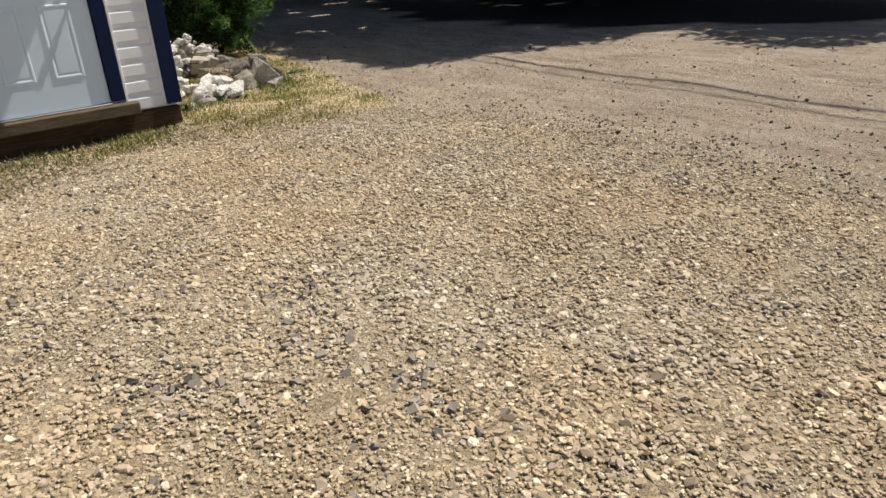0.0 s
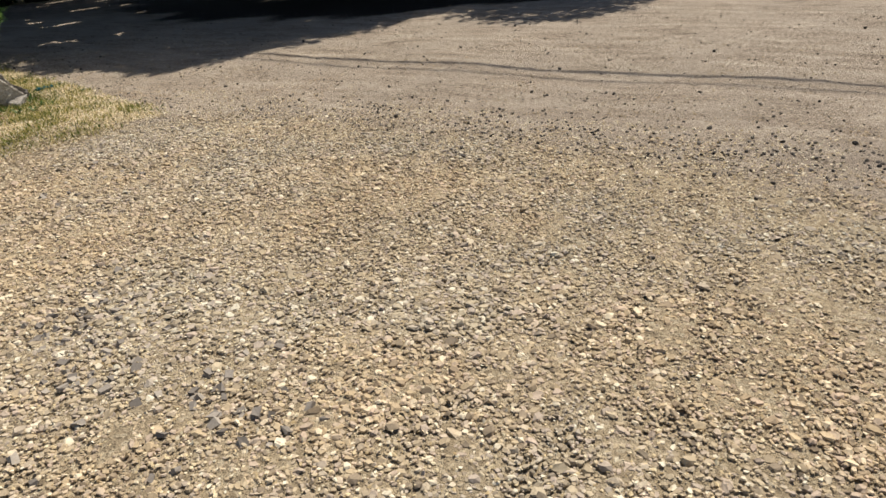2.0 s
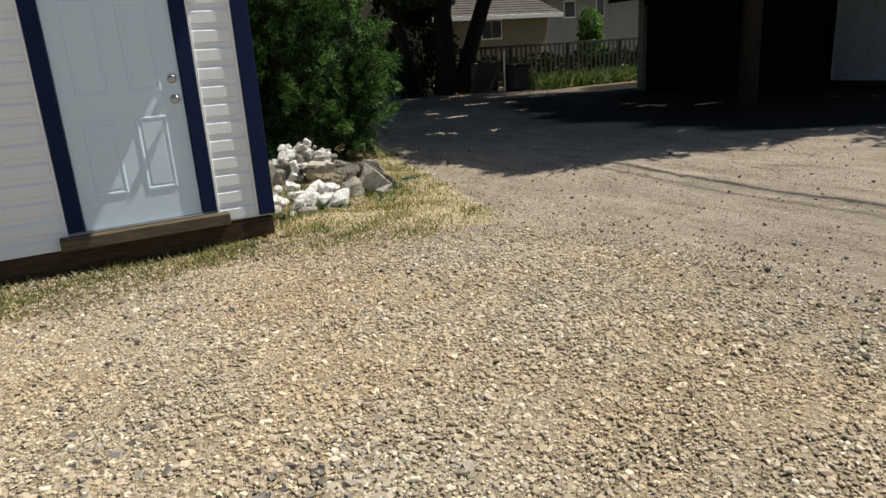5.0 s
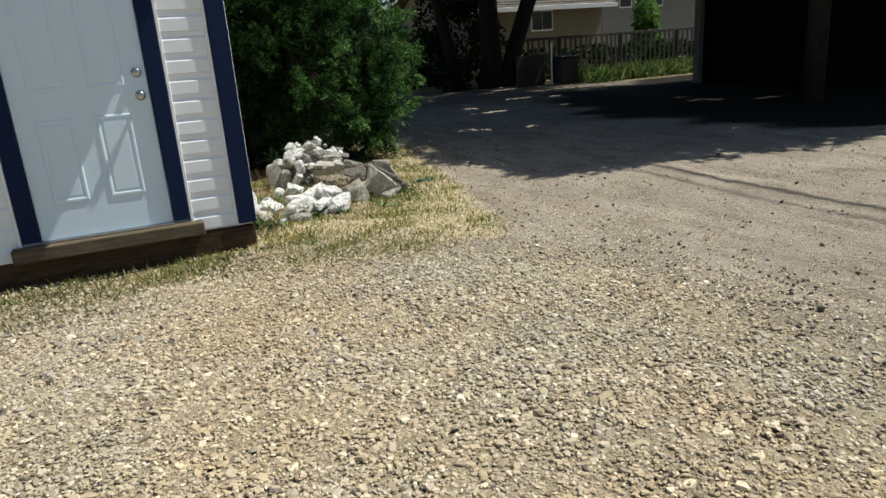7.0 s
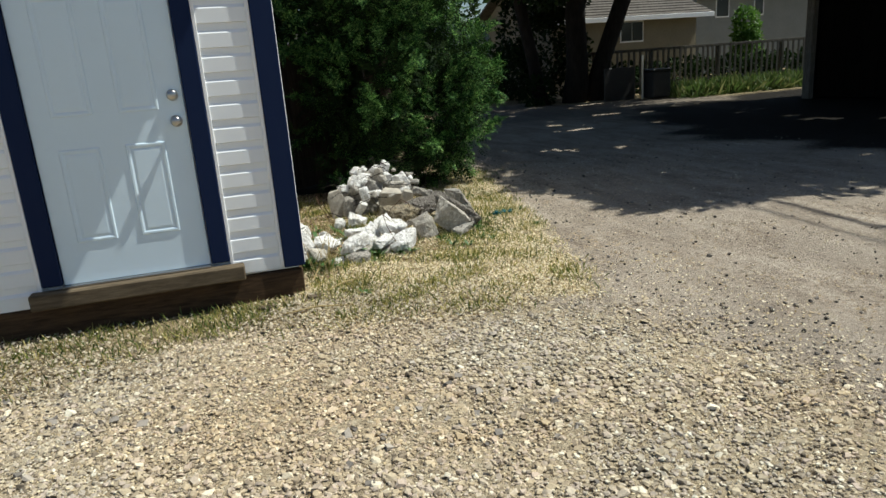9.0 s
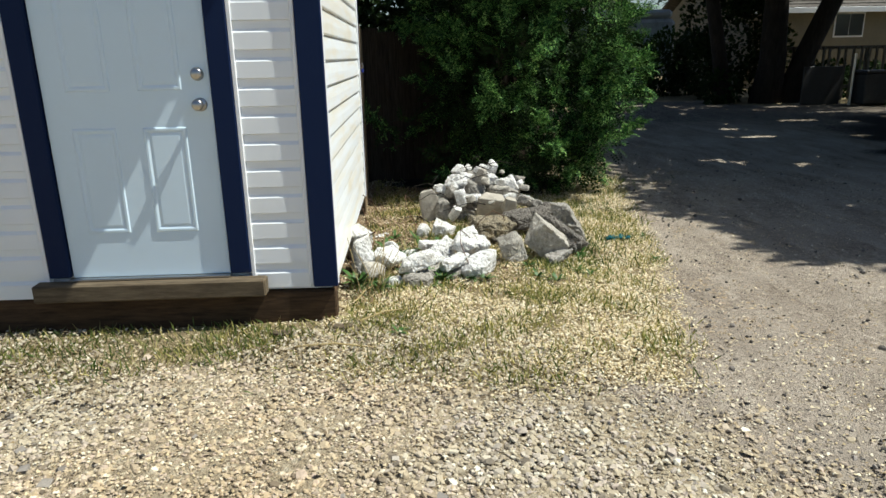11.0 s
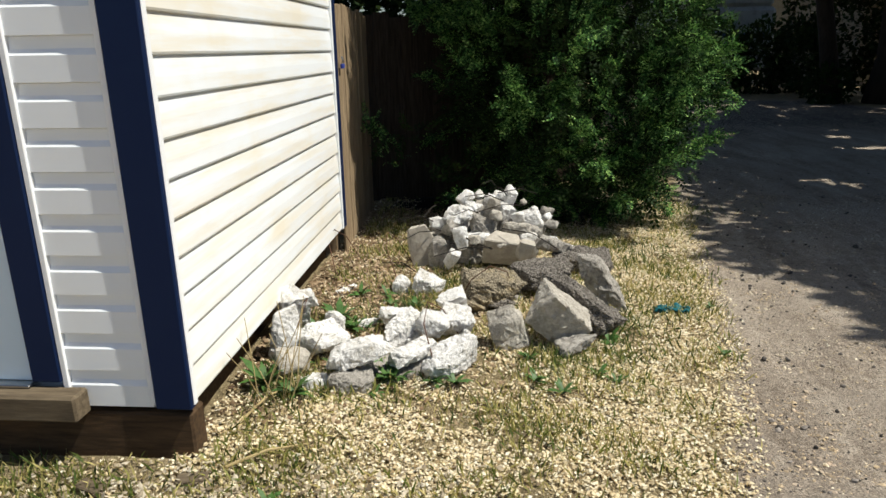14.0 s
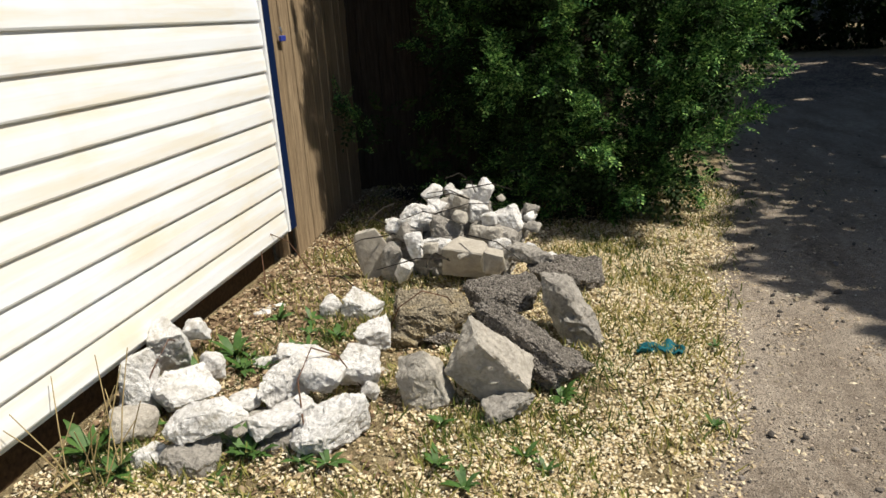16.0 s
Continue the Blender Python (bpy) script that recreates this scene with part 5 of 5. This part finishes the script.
def build_turf():
    rng = np.random.default_rng(42)
    # fallen elm seeds: thin pale discs, thickest in the turf, strewn over the gravel too
    x, y = open_turf(rng, 110000)
    mx, my = rng.uniform(2.05, 5.0, 420000), rng.uniform(4.7, 10.0, 420000)
    k = rng.random(420000) < turf_at(mx, my)
    x, y = np.concatenate([x, mx[k]]), np.concatenate([y, my[k]])
    dens = np.where(x < 2.3, 0.85, 1.0) * np.clip(0.62 + 0.55 * np.sin(x * 6.1 + 2 * np.sin(y * 5)) * np.sin(y * 7 + x) + 0.4 * np.sin(x * 17 + 3 * np.sin(y * 11)) * np.sin(y * 19 + 2 * x) + 0.5 * np.sin(x * 61 + 4 * np.sin(y * 23)) * np.sin(y * 67 + 3 * np.sin(x * 29)), 0.06, 1) * np.clip(0.25 + (x - 2.15) / 0.9, 0.25, 1) ** np.clip(y - 5.8, 0, 1) * np.clip(1.15 - 1.05 * np.exp(-((x - 2.65) ** 2 / 0.55 + (y - 7.3) ** 2 / 1.3)), 0.08, 1)
    k = rng.random(len(x)) < dens
    litter("fallen_seeds", "thick litter of pale dry elm seeds in the grass", "seeds", x[k], y[k], 0.006, 0.020, 0.022, SEED, rng)
    n = 34000
    x, y = rng.uniform(-2.5, 4.6, n), rng.uniform(-0.2, 5.4, n)
    k = (rng.random(n) < 0.35 + 0.65 * (np.sin(x * 1.7 + np.sin(y * 2.2)) > 0)) & (x + 0.9 * y > 0.35)
    litter("strewn_seeds", "pale straw and elm seeds strewn over the gravel", "seeds", x[k], y[k], 0.008, 0.019, 0.018, SEED, rng)
    n = 24000
    x, y = rng.uniform(-2.2, 3.4, n), rng.normal(5.35, 0.28, n)
    k = (y < FRONT - 0.03) & (rng.random(n) < 0.5 + 0.5 * np.sin(x * 3 + np.sin(y * 6)))
    litter("leaf_scraps", "pale curled leaf scraps in the worn grass", "leaves", x[k], y[k], 0.012, 0.032, 0.03, SCRAP, rng)
    # brown leaf litter along the shed's side and under the shrub
    n = 24000
    x, y = rng.uniform(2.05, 3.6, n), rng.uniform(6.0, 9.6, n)
    k = rng.random(n) < np.exp(-np.maximum(x - 2.3, 0) / 0.42) * np.clip((y - 5.9) / 0.8, 0.3, 1) + 0.8 * np.clip(y - 8.2, 0, 1)
    litter("leaf_litter", "dry brown leaf litter beside the shed", "leaves", x[k], y[k], 0.015, 0.04, 0.02, DRYLEAF, rng)
    # short blades in tufts
    blade = np.array([[-0.05, 0, 0], [0.05, 0, 0], [0.045, 0.22, 0.6], [0.0, 0.55, 1.0]])
    x, y = open_turf(rng, 330000)
    tuft = np.clip(0.30 + 0.7 * np.sin(x * 5.3 + 1.7 * np.sin(y * 4.1)) * np.sin(y * 6.1 + np.sin(x * 3.3)), 0.10, 1)
    k = rng.random(len(x)) < tuft * np.where(x < 2.2, 0.8, 0.75)
    litter("grass", "short patchy green and straw grass", "grass", x[k], y[k], 0.024, 0.062, 0.003, BLADE, rng, blade)
    # lush blades and weeds round the rubble and at the sill
    spots = ((2.28, 6.26, 0.16), (2.20, 6.36, 0.12), (2.67, 6.42, 0.12), (2.42, 6.95, 0.22), (2.70, 7.20, 0.16), (2.9, 7.6, 0.15), (3.45, 6.62, 0.16), (3.75, 6.75, 0.2), (3.85, 7.1, 0.15), (0.6, 5.6, 0.35), (1.5, 5.62, 0.35), (0.0, 5.3, 0.5), (1.0, 5.42, 0.3), (-0.9, 5.2, 0.5), (4.75, 9.6, 0.3), (4.1, 8.3, 0.25), (-0.3, 5.4, 0.5))
    px, py = [], []
    for cx, cy, r in spots:
        px.append(rng.normal(cx, r * 0.6, 200))
        py.append(rng.normal(cy, r * 0.6, 200))
    x, y = np.concatenate(px), np.concatenate(py)
    k = ~((x < SIDE + 0.02) & (y > FRONT - 0.03))
    litter("tall_grass", "taller fresh green grass round stones and sill", "grass", x[k], y[k], 0.025, 0.065, 0.003, WEED, rng, blade * np.array([0.7, 1, 1]))


def build_weed(x, y, size, leaves, seed):
    """A low rosette of broad toothed leaves."""
    rng = random.Random(seed)
    weed = holder("weed", "low green broad-leaved weed among the rubble", "weed", "weeds round the rubble", at=(x, y, float(height_at(np.array(x), np.array(y)))))
    for k in range(leaves):
        a, lift = k * 2.4 + rng.uniform(-0.3, 0.3), rng.uniform(0.4, 1.5)
        reach = size
        size = reach * rng.uniform(0.6, 1.15)
        bm = bmesh.new()
        left, right = [], []
        for i in range(6):
            u = i / 5
            r, hgt = size * u, size * (lift * u - 0.5 * u * u)
            half = size * 0.17 * math.sin(math.pi * min(0.97, 0.12 + 0.88 * u)) * (1.15 if i % 2 else 0.85)
            c = Vector((r * math.cos(a), r * math.sin(a), hgt + 0.01))
            n = Vector((-math.sin(a), math.cos(a), 0.25)) * half
            left.append(bm.verts.new(c + n))
            right.append(bm.verts.new(c - n + Vector((0, 0, half * 0.5))))
        for i in range(5):
            bm.faces.new((left[i], right[i], right[i + 1], left[i + 1]))
        part("leaf", bm, BROADLEAF, weed)
        size = reach


def build_stalks():
    rng = random.Random(8)
    dry = holder("dry_stalks", "dead straw-coloured weed stalks by the shed wall", "weed", at=(2.3, 6.15, 0))
    for k in range(14):
        a, hgt = rng.uniform(0, math.tau), rng.uniform(0.18, 0.42)
        f = Vector((rng.gauss(0, 0.05), rng.gauss(0, 0.06), 0))
        t = f + Vector((0.14 * math.cos(a), 0.14 * math.sin(a), hgt))
        part("stalk", tube([f, f.lerp(t, 0.5) + Vector((0, 0, 0.03)), t], [0.0024, 0.002, 0.0015], 5), STRAW, dry)
    for k, (x, y) in enumerate(((2.62, 7.95), (2.28, 8.0), (2.22, 6.5), (2.95, 7.2), (3.0, 6.75))):
        w = holder("bent_wire", "thin rusty bent wire poking from the rubble", "wire", "wires in the rubble", at=(x, y, 0.02))
        a = rng.uniform(0, 6)
        pts = [(0.09 * i * math.cos(a + 0.35 * i), 0.09 * i * math.sin(a + 0.35 * i), 0.26 * math.sin(i * 0.72 + 0.1)) for i in range(5)]
        part("wire", tube(pts, 0.003, 5), RUST, w)


def build_cloth():
    rng = random.Random(3)
    bm = bmesh.new()
    bmesh.ops.create_grid(bm, x_segments=22, y_segments=12, size=0.5)
    for v in bm.verts:
        x, y = v.co.x, v.co.y
        v.co = Vector((x * 0.18, y * 0.075 * (1 + 0.5 * math.sin(9 * x)) + 0.012 * math.sin(7 * x + 1), 0.022 + 0.030 * noise.noise(Vector((x * 7, y * 3, 1.3))) + 0.012 * noise.noise(Vector((x * 19, y * 8, 4.1)))))
    ob = part("cloth_rag", bm, CLOTH, smooth=True)
    thick = ob.modifiers.new("thickness", "SOLIDIFY")
    thick.thickness = 0.006
    ob.matrix_world = pose(4.08, 7.23, 0.012, 0, 0, -8)
    tagged(ob, "crumpled teal cloth rag lying in the grass", "rag")


def build_verge():
    rng = np.random.default_rng(77)
    n = 5000
    x, y = rng.uniform(14.2, 21, n), rng.uniform(17.9, 20.0, n)
    blade = np.array([[-0.05, 0, 0], [0.05, 0, 0], [0.045, 0.22, 0.6], [0.0, 0.55, 1.0]])
    litter("tall_grass", "tall bright green grass along the picket fence", "grass", x, y, 0.2, 0.5, 0.003, WEED, rng, blade)


build_verge()
for k, (x, y, size) in enumerate(((2.20, 6.30, 0.14), (2.34, 6.22, 0.13), (2.66, 6.42, 0.13), (2.72, 6.36, 0.10), (2.90, 6.36, 0.08), (2.36, 6.98, 0.13), (2.45, 6.88, 0.11), (2.73, 7.20, 0.10), (2.64, 7.08, 0.09), (3.62, 6.98, 0.11), (3.70, 6.86, 0.09), (3.30, 6.62, 0.07), (4.20, 6.74, 0.05), (4.30, 7.3, 0.045), (2.46, 5.55, 0.08))):
    build_weed(x, y, size * 0.75, 13, k)
sprout = random.Random(5)
for k in range(26):
    x, y = (sprout.gauss(2.46, 0.14), sprout.gauss(6.98, 0.16)) if k < 14 else (sprout.uniform(2.2, 3.7), sprout.gauss(6.40, 0.10))
    build_weed(max(x, 2.28), y, sprout.uniform(0.045, 0.085), 7, 40 + k)
build_stalks()
build_cloth()
clip = holder("strap_clip", "small blue strap clip on the fence board", "clip", at=(2.15, 8.30, 1.28))
part("strap", box(-0.005, -0.012, -0.03, 0.012, 0.05, 0.0, 0.003), BLUEPLASTIC, clip)
part("ring", tube([(0.004, 0.0, 0.0), (0.012, 0.0, 0.02), (0.004, 0.0, 0.045)], 0.006, 6), STEEL, clip)
build_gravel()
build_turf()
